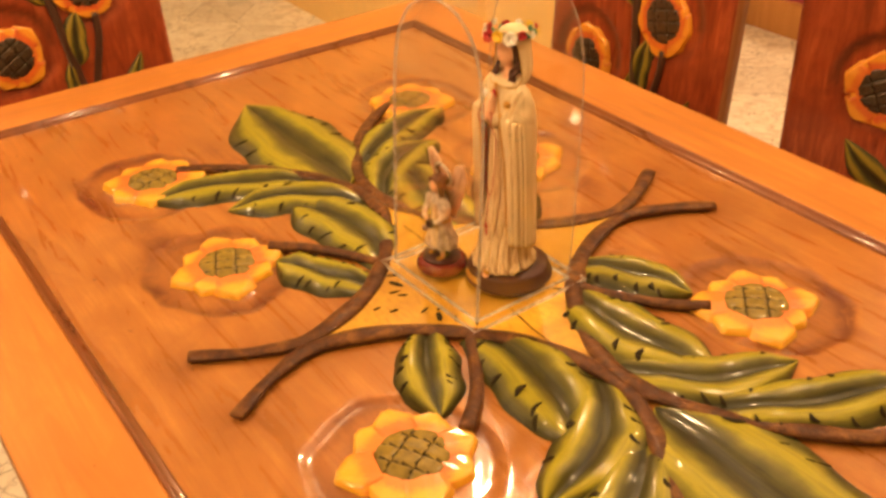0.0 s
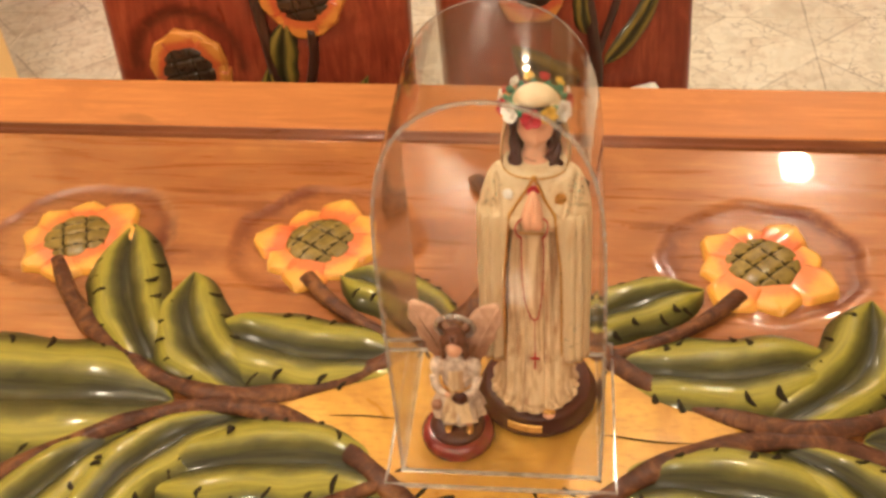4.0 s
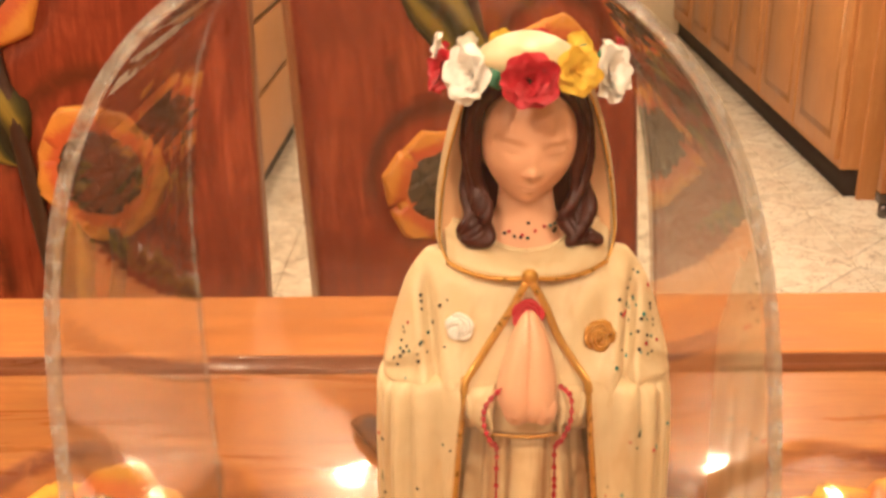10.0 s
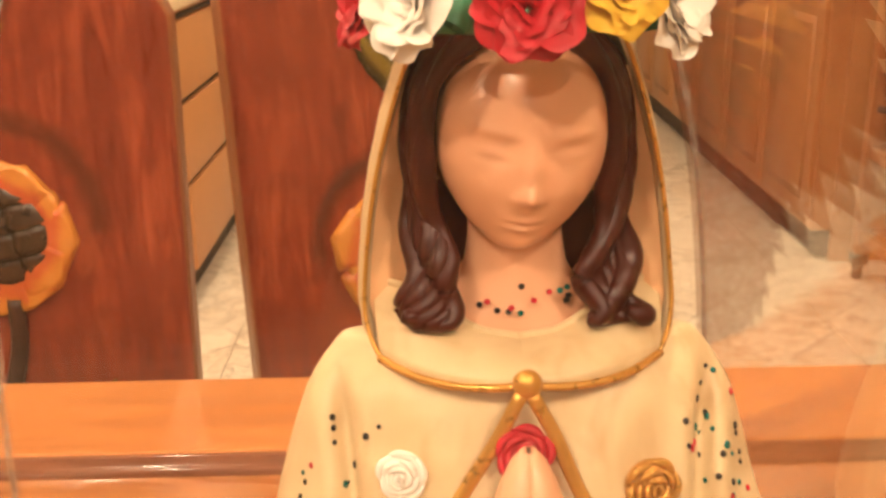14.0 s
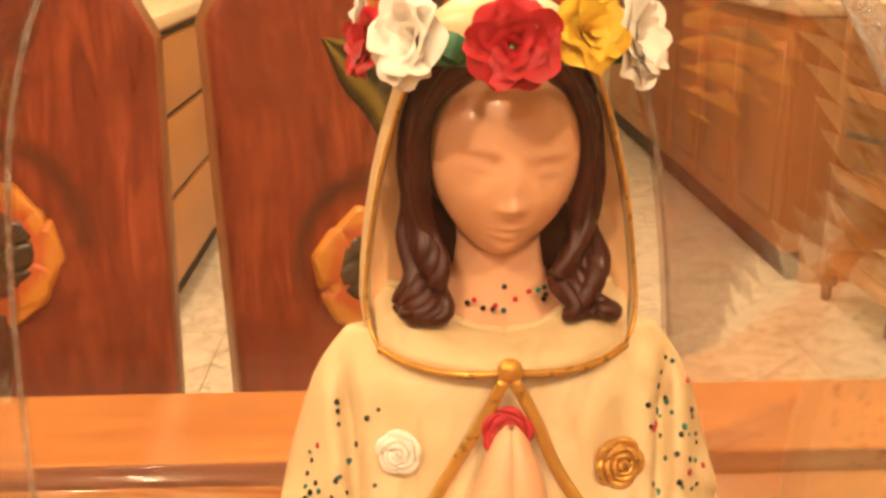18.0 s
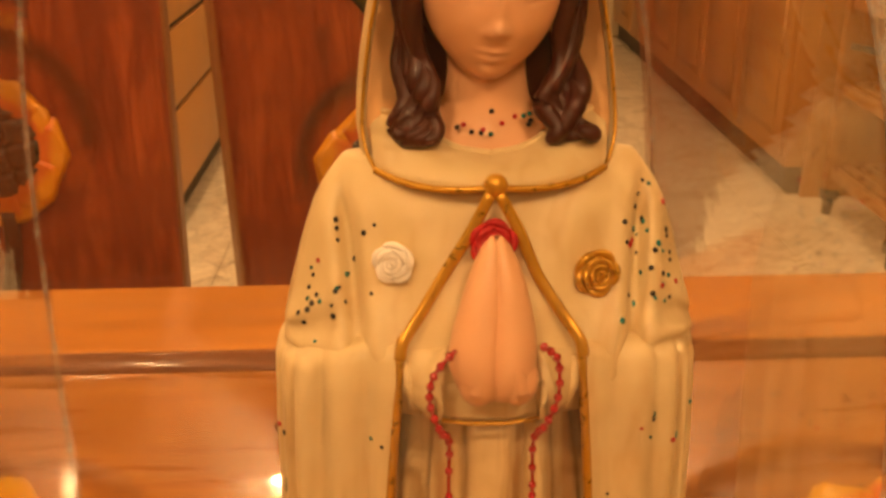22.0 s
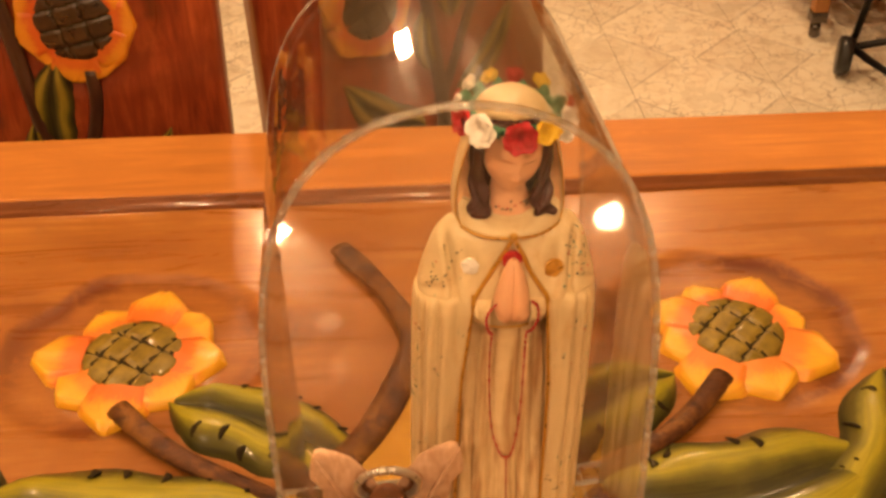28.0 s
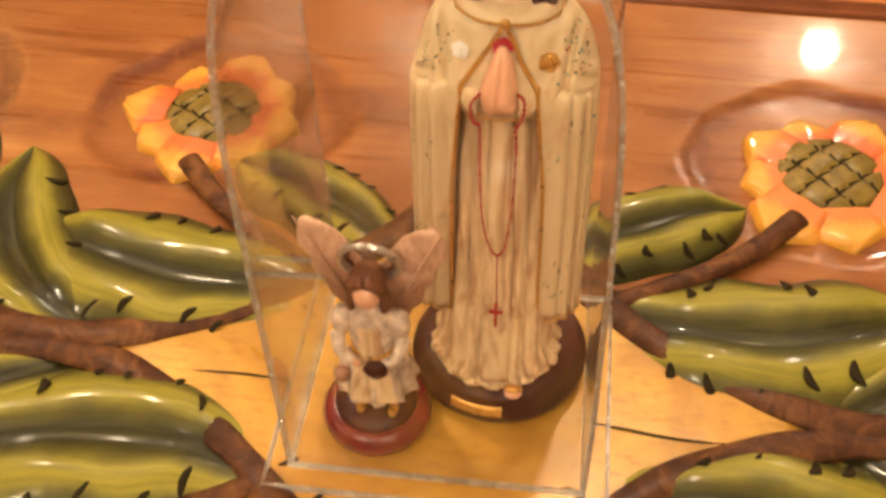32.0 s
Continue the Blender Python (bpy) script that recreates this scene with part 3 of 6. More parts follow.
def petal_mesh(r0, r1, half, high):
    """One carved petal from radius r0 to its point at r1, along x."""
    bm = bmesh.new()
    uv = bm.loops.layers.uv.new("UVMap")
    grid, tex = [], {}
    n, m = 9, 10
    for i in range(n + 1):
        s = i / n
        w = half * ((0.82 + 0.34 * s) if s < 0.5 else 0.99 * (1 - ((s - 0.5) / 0.5) ** 1.02)) + 0.0008
        row = []
        for j in range(m + 1):
            c = 2 * j / m - 1
            z = high * (0.88 - 0.16 * s) * (1 - 0.22 * abs(c) ** 4) + 0.06 * high * math.cos(6 * c + 2 * s)
            if abs(c) > 0.999 or i == n:
                z = -0.003
            v = bm.verts.new((r0 + (r1 - r0) * s, w * c, z))
            tex[v] = (s, j / m)
            row.append(v)
        grid.append(row)
    for i in range(n):
        for j in range(m):
            f = bm.faces.new((grid[i][j], grid[i + 1][j], grid[i + 1][j + 1], grid[i][j + 1]))
            for lp in f.loops:
                lp[uv].uv = tex[lp.vert]
    return bm


def seed_mesh(r, high, lines):
    """A domed seed head, cut by crossing grooves."""
    bm = bmesh.new()
    n = 40
    step = 2 * r / n
    grid = {}
    for i in range(n + 1):
        for j in range(n + 1):
            x, y = -r + i * step, -r + j * step
            d = math.hypot(x, y) / r
            if d > 1.0:
                k = 1.0 / d
                x, y, d = x * k, y * k, 1.0
            z = high * (0.45 + 0.55 * math.sqrt(max(0.0, 1 - d ** 2.4)))
            for a, o in lines:
                cut = abs(x * math.cos(a) + y * math.sin(a) - o * r)
                z -= 0.24 * high * max(0.0, 1 - cut / (1.3 * step))
            grid[i, j] = bm.verts.new((x, y, z if d < 1 else -0.003))
    for i in range(n):
        for j in range(n):
            q = (grid[i, j], grid[i + 1, j], grid[i + 1, j + 1], grid[i, j + 1])
            f = bm.faces.new(q)
            mid = sum((v.co for v in q), Vector()) / 4
            f.material_index = int(any(abs(mid.x * math.cos(a) + mid.y * math.sin(a) - o * r) < 0.55 * step for a, o in lines) and mid.length < r * 0.97)
    bmesh.ops.remove_doubles(bm, verts=bm.verts, dist=1e-5)
    bmesh.ops.dissolve_degenerate(bm, edges=bm.edges, dist=1e-6)
    return bm


CROSS = [(0.15, -0.36), (0.15, 0.30), (1.72, -0.5), (1.72, 0.0), (1.72, 0.5)]


def flower_set(radius, high, petal, seed, count=8, heart=0.50, broad=0.36):
    """Meshes of one carved sunflower, made once: petals of two lengths and a seed head."""
    a = part("petal", petal_mesh(radius * heart * 0.9, radius, radius * broad, high), petal)
    b = part("petal", petal_mesh(radius * heart * 0.9, radius * 0.92, radius * (broad + 0.02), high * 0.93), petal)
    c = part("seed_head", seed_mesh(radius * heart, high * 1.2, CROSS), [seed, M["groove"]])
    return a, b, c, count


def place_flower(kit, parent, m, name="sunflower", label=""):
    a, b, c, count = kit
    ob = new(name)
    ob.parent, ob.matrix_basis = parent, m
    if label:
        tagged(ob, label)
    for k in range(count):
        turn = 360 * k / count + random.uniform(-7, 7)
        s = random.uniform(0.90, 1.08)
        twin(a if k % 2 else b, pose(0, 0, 0.0004 * (k % 2), 0, 0, turn) @ Matrix.Diagonal((s, s, 1, 1)), ob)
    twin(c, pose(0, 0, 0.001, 0, 0, random.uniform(-25, 25)), ob)
    return ob


def drop(kit):
    for ob in kit[:3]:
        bpy.data.objects.remove(ob)


# ---- dining table ----
TX0, TX1, TY0, TY1 = -1.725, 0.271, -0.129, 1.082
IX0, IX1, IY0, IY1 = -1.60, 0.146, 0.000, 0.951
TOP = 0.760
CX, CY = -0.727, 0.480
table = thing("dining_table", "large honey-coloured carved wooden dining table with painted sunflowers", "table")

ARC = [(0.068, 0.385), (0.026, 0.315), (0.010, 0.245), (0.046, 0.150), (0.105, 0.083), (0.160, 0.042), (0.230, 0.013), (0.300, 0.008), (0.370, 0.033), (0.440, 0.078), (0.505, 0.140), (0.548, 0.205)]
STEM = [(0.100, 0.084), (0.165, 0.122), (0.205, 0.152), (0.240, 0.190)]
INNER, OUTER = (0.258, 0.250), (0.562, 0.242)
# foot, point, half width and bend of the leaves of one quarter
LEAVES = [((0.060, 0.122), (0.203, 0.198), 0.041, 0.04), ((0.106, 0.072), (0.332, 0.104), 0.060, -0.08), ((0.258, 0.014), (0.376, 0.192), 0.050, -0.15), ((0.366, 0.036), (0.480, 0.275), 0.050, -0.07)]
QUARTERS = [(1, 1), (-1, 1), (-1, -1), (1, -1)]
FLOWERS = [(CX + qx * p[0] + dx, CY + qy * p[1] + dy, k) for k, p in ((0, INNER), (1, OUTER)) for (qx, qy), (dx, dy) in zip(QUARTERS, ((0.010, -0.006), (0.020, 0.002), (0.021, -0.007), (-0.021, -0.008)))]


def hollow(x, y, fx, fy):
    """How far a point lies from the middle of a carved hollow; 1 at its uneven rim."""
    u, v = (x - fx) / 0.114, (y - fy - (0.012 if fy > CY else -0.012)) / 0.100
    d = math.hypot(u, v)
    if d < 0.4 or d > 1.5:
        return d
    return d * (1 + 0.10 * noise.noise((2.2 * u / d + 7 * fx, 2.2 * v / d + 5 * fy, 4.0)))


def near_vine(x, y):
    u, v = abs(x - CX), abs(y - CY)
    return min(math.hypot(u - a, v - b) for a, b in ARC + STEM)


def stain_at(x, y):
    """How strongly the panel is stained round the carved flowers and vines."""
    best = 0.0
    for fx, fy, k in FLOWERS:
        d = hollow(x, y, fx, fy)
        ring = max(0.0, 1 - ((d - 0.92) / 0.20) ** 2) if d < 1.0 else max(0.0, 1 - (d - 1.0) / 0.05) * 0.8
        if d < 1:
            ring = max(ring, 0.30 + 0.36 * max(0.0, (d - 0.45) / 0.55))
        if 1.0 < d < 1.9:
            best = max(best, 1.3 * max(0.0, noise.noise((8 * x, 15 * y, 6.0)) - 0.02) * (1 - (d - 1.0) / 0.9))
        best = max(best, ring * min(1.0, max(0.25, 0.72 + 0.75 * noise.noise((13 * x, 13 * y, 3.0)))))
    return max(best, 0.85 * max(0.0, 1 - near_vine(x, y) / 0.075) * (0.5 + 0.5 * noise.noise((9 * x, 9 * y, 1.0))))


def cut_at(x, y):
    """How deep the panel is cut."""
    deep = 0.0
    for fx, fy, k in FLOWERS:
        d = hollow(x, y, fx, fy)
        if d < 1.04:
            deep = max(deep, 0.0034 * min(1.0, (1.04 - d) / 0.11) * (1 + 0.16 * noise.noise((26 * x, 26 * y, 2.0))))
    deep = max(deep, 0.0007 * max(0.0, 1 - near_vine(x, y) / 0.06))
    return deep + 0.0004 * noise.noise((6 * x, 6 * y, 0.0)) + 0.00010 * noise.noise((30 * x, 18 * y, 1.0))


bm = bmesh.new()
NX, NY = 380, 210
grid, marks = [], []
for j in range(NY + 1):
    row = []
    for i in range(NX + 1):
        x, y = IX0 + (IX1 - IX0) * i / NX, IY0 + (IY1 - IY0) * j / NY
        row.append(bm.verts.new((x, y, TOP - cut_at(x, y))))
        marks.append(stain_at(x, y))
    grid.append(row)
for j in range(NY):
    for i in range(NX):
        bm.faces.new((grid[j][i], grid[j][i + 1], grid[j + 1][i + 1], grid[j + 1][i]))
low = [bm.verts.new((x, y, TOP - 0.03)) for x, y in ((IX0, IY0), (IX1, IY0), (IX1, IY1), (IX0, IY1))]
marks += [0.0] * 4
bm.faces.new(low)
edges = [grid[0], [r[-1] for r in grid], grid[-1][::-1], [r[0] for r in grid][::-1]]
for k, e in enumerate(edges):
    bm.faces.new([*e, low[(k + 1) % 4], low[k]])
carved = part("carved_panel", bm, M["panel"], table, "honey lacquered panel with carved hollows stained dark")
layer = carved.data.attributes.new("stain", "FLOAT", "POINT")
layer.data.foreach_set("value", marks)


def board(name, quad, z0, z1, mat):
    """A mitred frame board from four plan corners: two outer, two inner."""
    bm = bmesh.new()
    lo, hi = [bm.verts.new((*p, z0)) for p in quad], [bm.verts.new((*p, z1)) for p in quad]
    bm.faces.new(lo)
    bm.faces.new(hi)
    for i in range(4):
        bm.faces.new((lo[i], lo[(i + 1) % 4], hi[(i + 1) % 4], hi[i]))
    bmesh.ops.bevel(bm, geom=[e for e in bm.edges if all(v in hi for v in e.verts)], offset=0.005, segments=3, affect="EDGES", profile=0.6)
    return part(name, bm, mat, table)


O, I, G = (TX0, TX1, TY0, TY1), (IX0 - 0.012, IX1 + 0.012, IY0 - 0.012, IY1 + 0.012), 0.0006
board("frame_board", [(O[0], O[3]), (O[1], O[3]), (I[1], I[3]), (I[0], I[3])], TOP - 0.035, TOP + 0.009, M["frame"])
board("frame_board", [(O[0], O[2]), (O[1], O[2]), (I[1], I[2]), (I[0], I[2])], TOP - 0.035, TOP + 0.009, M["frame"])
board("frame_board", [(O[0], O[2] + G), (O[0], O[3] - G), (I[0], I[3] - G), (I[0], I[2] + G)], TOP - 0.035, TOP + 0.009, M["frame_y"])
board("frame_board", [(O[1], O[2] + G), (O[1], O[3] - G), (I[1], I[3] - G), (I[1], I[2] + G)], TOP - 0.035, TOP + 0.009, M["frame_y"])


def moulding(a, b, inward):
    """A dark stepped bead between frame and panel."""
    bm = bmesh.new()
    a, b, n = Vector(a), Vector(b), Vector(inward)
    prof = [(-0.001, -0.01), (-0.001, 0.006), (0.003, 0.0105), (0.006, 0.0095), (0.0075, 0.004), (0.012, 0.0052), (0.015, 0.003), (0.017, -0.004), (0.017, -0.01)]
    loft(bm, [[(p + n * d) + Vector((0, 0, TOP + z)) for d, z in prof] for p in (a, b)])
    return part("moulding", bm, M["mould"], table, "dark-stained bead moulding")


moulding((I[0], I[3], 0), (I[1], I[3], 0), (0, -1, 0))
moulding((I[0], I[2], 0), (I[1], I[2], 0), (0, 1, 0))
moulding((I[0], I[2], 0), (I[0], I[3], 0), (1, 0, 0))
moulding((I[1], I[2], 0), (I[1], I[3], 0), (-1, 0, 0))
for x0, x1, y0, y1 in ((TX0 + 0.06, TX1 - 0.06, TY0 + 0.06, TY0 + 0.085), (TX0 + 0.06, TX1 - 0.06, TY1 - 0.085, TY1 - 0.06), (TX0 + 0.06, TX0 + 0.085, TY0 + 0.086, TY1 - 0.086), (TX1 - 0.085, TX1 - 0.06, TY0 + 0.086, TY1 - 0.086)):
    part("apron", box(bmesh.new(), x0, x1, y0, y1, TOP - 0.135, TOP - 0.035, 0.003), M["frame"], table)
leg = None
for x in (TX0 + 0.13, TX1 - 0.13):
    for y in (TY0 + 0.13, TY1 - 0.13):
        if leg is None:
            bm = bmesh.new()
            lathe(bm, [(0.035, 0), (0.045, 0.02), (0.03, 0.08), (0.05, 0.25), (0.055, 0.4), (0.035, 0.5), (0.05, 0.53), (0.05, TOP - 0.035)], (0, 0), 20)
            leg = part("leg", bm, M["frame"], table, at=pose(x, y, 0))
        else:
            twin(leg, pose(x, y, 0), table)

# painted star in the middle, cut with leaf-like nicks
STAR = TOP + 0.007
bm = bmesh.new()
rim = []
for (qx, qy), rev in zip(QUARTERS, (True, False, True, False)):
    pts = [Vector((CX + qx * p.x, CY + qy * p.y, 0)) for p in spline([(*p, 0) for p in ARC[2:7]], 8)]
    rim += pts[::-1] if rev else pts
inner = []
for k in range(7):
    s = (0.0, 0.06, 0.14, 0.3, 0.55, 0.8, 1.0)[k]
    inner.append([Vector((CX + (p.x - CX) * (1 - s), CY + (p.y - CY) * (1 - s), STAR + 0.0006 * noise.noise((30 * p.x * (1 - s), 30 * p.y, 2)))) for p in rim])
loft(bm, [[(p.x, p.y, TOP - 0.006) for p in rim], *inner[:-1]], caps=True)
star = part("star", bm, M["star"], table, "yellow painted star with dark carved nicks")
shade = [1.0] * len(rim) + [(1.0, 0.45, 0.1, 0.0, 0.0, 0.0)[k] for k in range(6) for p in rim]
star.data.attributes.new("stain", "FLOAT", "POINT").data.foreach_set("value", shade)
nick = None
# place from the middle, heading, length and breadth of the cuts
NICKS = [(-0.066, -0.094, 55, 1.1, 1.0), (-0.030, -0.112, 75, 0.9, 0.9), (-0.018, -0.107, 60, 0.8, 1.0), (0.028, -0.103, -70, 0.9, 1.0), (0.067, -0.082, -35, 0.9, 1.0), (0.036, -0.086, -60, 0.7, 0.8),
         (-0.088, -0.070, 30, 0.8, 0.9), (0.090, -0.066, -28, 0.8, 0.9), (-0.105, 0.050, -40, 1.0, 0.9), (-0.085, 0.078, -60, 0.8, 0.9), (0.095, 0.062, 45, 0.9, 0.9), (0.060, 0.095, 70, 0.8, 0.9), (-0.045, 0.100, 100, 0.8, 0.9),
         (-0.045, -0.100, 25, 1.3, 1.7), (0.051, -0.096, -25, 1.2, 1.8), (0.005, -0.135, 85, 0.8, 0.9), (-0.012, -0.150, 95, 0.7, 0.8)]
for dx, dy, turn, long, broad in NICKS:
    m = pose(CX + dx, CY + dy, STAR + 0.0006, 0, 0, turn) @ Matrix.Diagonal((long, broad, 1, 1))
    if nick is None:
        bm = bmesh.new()
        blob(bm, (0, 0, 0), (0.009, 0.0022, 0.0009), 10, 6)
        nick = part("nick", bm, M["groove"], table, at=m)
    else:
        twin(nick, m, table)
# the joints between the boards of the star
for pts in ([(0.086, -0.013), (0.115, -0.016), (0.150, -0.019), (0.185, -0.018)], [(-0.100, -0.010), (-0.135, -0.009), (-0.170, -0.011)]):
    bm = bmesh.new()
    tube(bm, spline([(CX + x, CY + y, STAR + 0.0004) for x, y in pts], 5), lambda s: 0.0011 * math.sin(math.pi * (0.08 + 0.84 * s)), 6, 0, 0.4)
    part("board_joint", bm, M["groove"], table)

for n, (qx, qy) in enumerate(QUARTERS):
    wob = [(0.004 * noise.noise((3.0 * n, 1.7 * i, 0)), 0.004 * noise.noise((3.0 * n, 1.7 * i, 5))) for i in range(20)]
    pts = [(CX + qx * p[0] + w[0], CY + qy * p[1] + w[1], TOP + 0.0070 + 0.0012 * w[0] / 0.004) for p, w in zip(ARC, wob)]
    bm = bmesh.new()
    tube(bm, spline(pts, 9), lambda s: 0.0128 + 0.0013 * math.sin(23 * s + n) + 0.0009 * math.sin(61 * s) - 0.003 * s - 0.0040 * max(0.0, 1 - s / 0.22), 16, 0, 0.46)
    part("vine", bm, M["vine"], table, "brown painted carved vine")
    bm = bmesh.new()
    tube(bm, spline([(CX + qx * p[0], CY + qy * p[1], TOP + 0.006) for p in STEM], 6), lambda s: 0.0072 + 0.0026 * s, 12, 0, 0.65)
    part("stem", bm, M["vine"], table)
    for foot, tip, half, bend in LEAVES:
        a, b = Vector((CX + qx * foot[0], CY + qy * foot[1], 0)), Vector((CX + qx * tip[0], CY + qy * tip[1], 0))
        d = b - a
        half *= random.uniform(0.98, 1.08)
        ob = part("leaf", leaf_mesh(d.length, half, bend * qx * qy, 0.017, 22, 16, True), M["leaf"], table, at=pose(a.x, a.y, TOP, 0, 0, math.degrees(math.atan2(d.y, d.x))))
        cut_leaf(ob, d.length, half, bend * qx * qy, 0.017, 11, True)
for sx in (-1, 1):
    ob = part("leaf", leaf_mesh(0.385, 0.094, -0.02 * sx, 0.017, 22, 16), M["leaf"], table, at=pose(CX + sx * 0.335, CY, TOP, 0, 0, 0 if sx > 0 else 180))
    cut_leaf(ob, 0.385, 0.094, -0.02 * sx, 0.017, 12)
bpy.data.objects.remove(CUT[0])
kit = flower_set(0.083, 0.0115, M["petal"], M["seed"])
for fx, fy, k in FLOWERS:
    place_flower(kit, table, pose(fx, fy, TOP - 0.0025, 0, 0, random.uniform(0, 45)), "sunflower", "orange-yellow carved sunflower with cross-cut centre")
drop(kit)


# ---- display case ----
BX, BY, HW, SPRING, APEX = -0.7250, 0.487, 0.0909, 0.836, 1.1535
FRONT, BACK, BED = 0.407, 0.562, STAR + 0.001
LEAN = 0.075
case = thing("display_case", "clear acrylic display case with an arched top", "display case", Matrix.Translation((BX, BY, 0)) @ pose(0, 0, 0, 0, 0, 1.8) @ Matrix.Translation((-BX, -BY, 0)))
part("base_plate", box(bmesh.new(), BX - 0.105, BX + 0.105, BY - 0.094, BY + 0.092, BED, BED + 0.004, 0.0008), M["acrylic"], case)
FLOOR = BED + 0.0045


def arch(half, n=96):
    """Outline of the arch from foot to foot in x and z: sides that close in ever faster, a little askew."""
    side = []
    for k in range(n // 2 + 1):
        a = 0.5 * math.pi * (2 * k / n) ** 2.4
        side.append((half * math.cos(a), (APEX - HW + half - SPRING) * math.sin(a) ** 0.28))
    edge = side + [(-x, z) for x, z in side[-2::-1]]
    return [(half, FLOOR)] + [(x - 0.021 * z, SPRING + z) for x, z in edge] + [(-half, FLOOR)]


def set_back(y, z):
    """The hood of the case leans back a little on its plate."""
    return y + LEAN * (z - FLOOR)


THICK = 0.0028
bm = bmesh.new()
o, i = arch(HW), arch(HW - THICK)
ring = lambda y: [(BX + x, set_back(y, z), z) for x, z in o] + [(BX + x, set_back(y, z), z) for x, z in i[::-1]]
loft(bm, [ring(FRONT + 0.003), ring(BACK - 0.003)])
part("vault", bm, M["acrylic"], case, "bent clear sheet of sides and top", smooth=False)
for name, y in (("front_pane", FRONT), ("back_pane", BACK - 0.0026)):
    bm = bmesh.new()
    loft(bm, [[(BX + x, set_back(yy, z), z) for x, z in arch(HW - 0.0002)] for yy in (y, y + 0.0026)])
    part(name, bm, M["acrylic"], case, smooth=False)
for y, out, inn, thick in ((FRONT + 0.0013, 0.0004, 0.0022, 0.0017), (BACK - 0.0013, 0.0002, 0.0008, 0.0009)):
    bm = bmesh.new()
    o2, i2 = arch(HW + out), arch(HW - inn)
    loft(bm, [[(BX + x, set_back(yy, z), z) for x, z in o2] + [(BX + x, set_back(yy, z), z) for x, z in i2[::-1]] for yy in (y - thick, y + thick)])
    part("cut_edge", bm, M["rim"], case, "clear sparkling cut edge of the arch")
for x0, x1, y0, y1 in ((BX - HW, BX + HW, FRONT - 0.0005, FRONT + 0.003), (BX - HW, BX + HW, BACK - 0.003, BACK + 0.0005), (BX - HW - 0.0005, BX - HW + 0.003, FRONT + 0.003, BACK - 0.003), (BX + HW - 0.003, BX + HW + 0.0005, FRONT + 0.003, BACK - 0.003)):
    part("glue_seam", box(bmesh.new(), x0, x1, y0, y1, BED + 0.0042, BED + 0.0066, 0.0004), M["seam"], case)
for x0, x1, y0, y1 in ((-0.1054, 0.1054, -0.0944, -0.0920), (-0.1054, 0.1054, 0.0900, 0.0924), (-0.1054, -0.1030, -0.0918, 0.0898), (0.1030, 0.1054, -0.0918, 0.0898)):
    part("plate_edge", box(bmesh.new(), BX + x0, BX + x1, BY + y0, BY + y1, BED - 0.0002, BED + 0.0044, 0.0006), M["seam"], case)
for ob in case.children:
    ob.visible_shadow = False

# ---- statue in a cream cloak ----
SX = -0.695
MX = SX - 0.0014
CYS = 0.510
DECK = BED + 0.0042
bm = bmesh.new()
ROBE, GOWN, SKIN, HAIR, GOLD, RED, WHITE, PLINTH, TEAL, BLACK, PLAQUE, LINING = range(12)
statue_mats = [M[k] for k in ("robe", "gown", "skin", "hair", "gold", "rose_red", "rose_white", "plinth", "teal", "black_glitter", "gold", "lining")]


def bell(x, w):
    return math.exp(-((x / w) ** 2))


def oval(z, a, b, cy, n=64, gap=None, cx=MX):
    """A ring round the statue, seen first from the front; gap: half width of the opening in front, left out of the ring."""
    lim = math.asin(max(0.0002, min(0.999, gap / a))) if gap else 0.0
    out = []
    for k in range(n + (1 if gap else 0)):
        t = lim + (6.28319 - 2 * lim) * k / n
        out.append(Vector((cx + a * math.sin(t), cy - b * math.cos(t), z)))
    return out


# plinth with its plaque
PX, PY, PR = SX, 0.509, 0.0574
lathe(bm, [(PR - 0.003, DECK), (PR, DECK + 0.003), (PR, DECK + 0.009), (PR - 0.0045, DECK + 0.012), (PR - 0.004, DECK + 0.018), (PR - 0.0085, DECK + 0.0225)], (PX, PY), 48, PLINTH)
px = [Vector((PX + (PR - 0.0016) * math.sin(a), PY - (PR - 0.0016) * math.cos(a), 0)) for a in (-0.46 + 0.075 * k for k in range(9))]
loft(bm, [[(p.x, p.y + 0.001, DECK + 0.0165) for p in px], [(p.x, p.y - 0.001, DECK + 0.0155) for p in px], [(p.x, p.y - 0.0014, DECK + 0.0090) for p in px]], closed=False, mi=PLAQUE)

# gown with deep pleats and a ruffled hem
T0 = DECK + 0.0225


def pleated(z, a, b, cy, amp, dip, n=220):
    out = []
    for k in range(n):
        t = 6.28319 * k / n
        fold = 2 * abs(math.sin(8.5 * t + 0.9 * math.sin(3 * t + 0.4))) ** 0.7 - 1
        fine = math.sin(31 * t + 1.3)
        r = 1 + amp * (0.75 * fold + 0.18 * fine)
        out.append(Vector((MX + a * math.sin(t) * r, cy - b * math.cos(t) * r, z + dip * (fold + 0.5 * fine))))
    return out


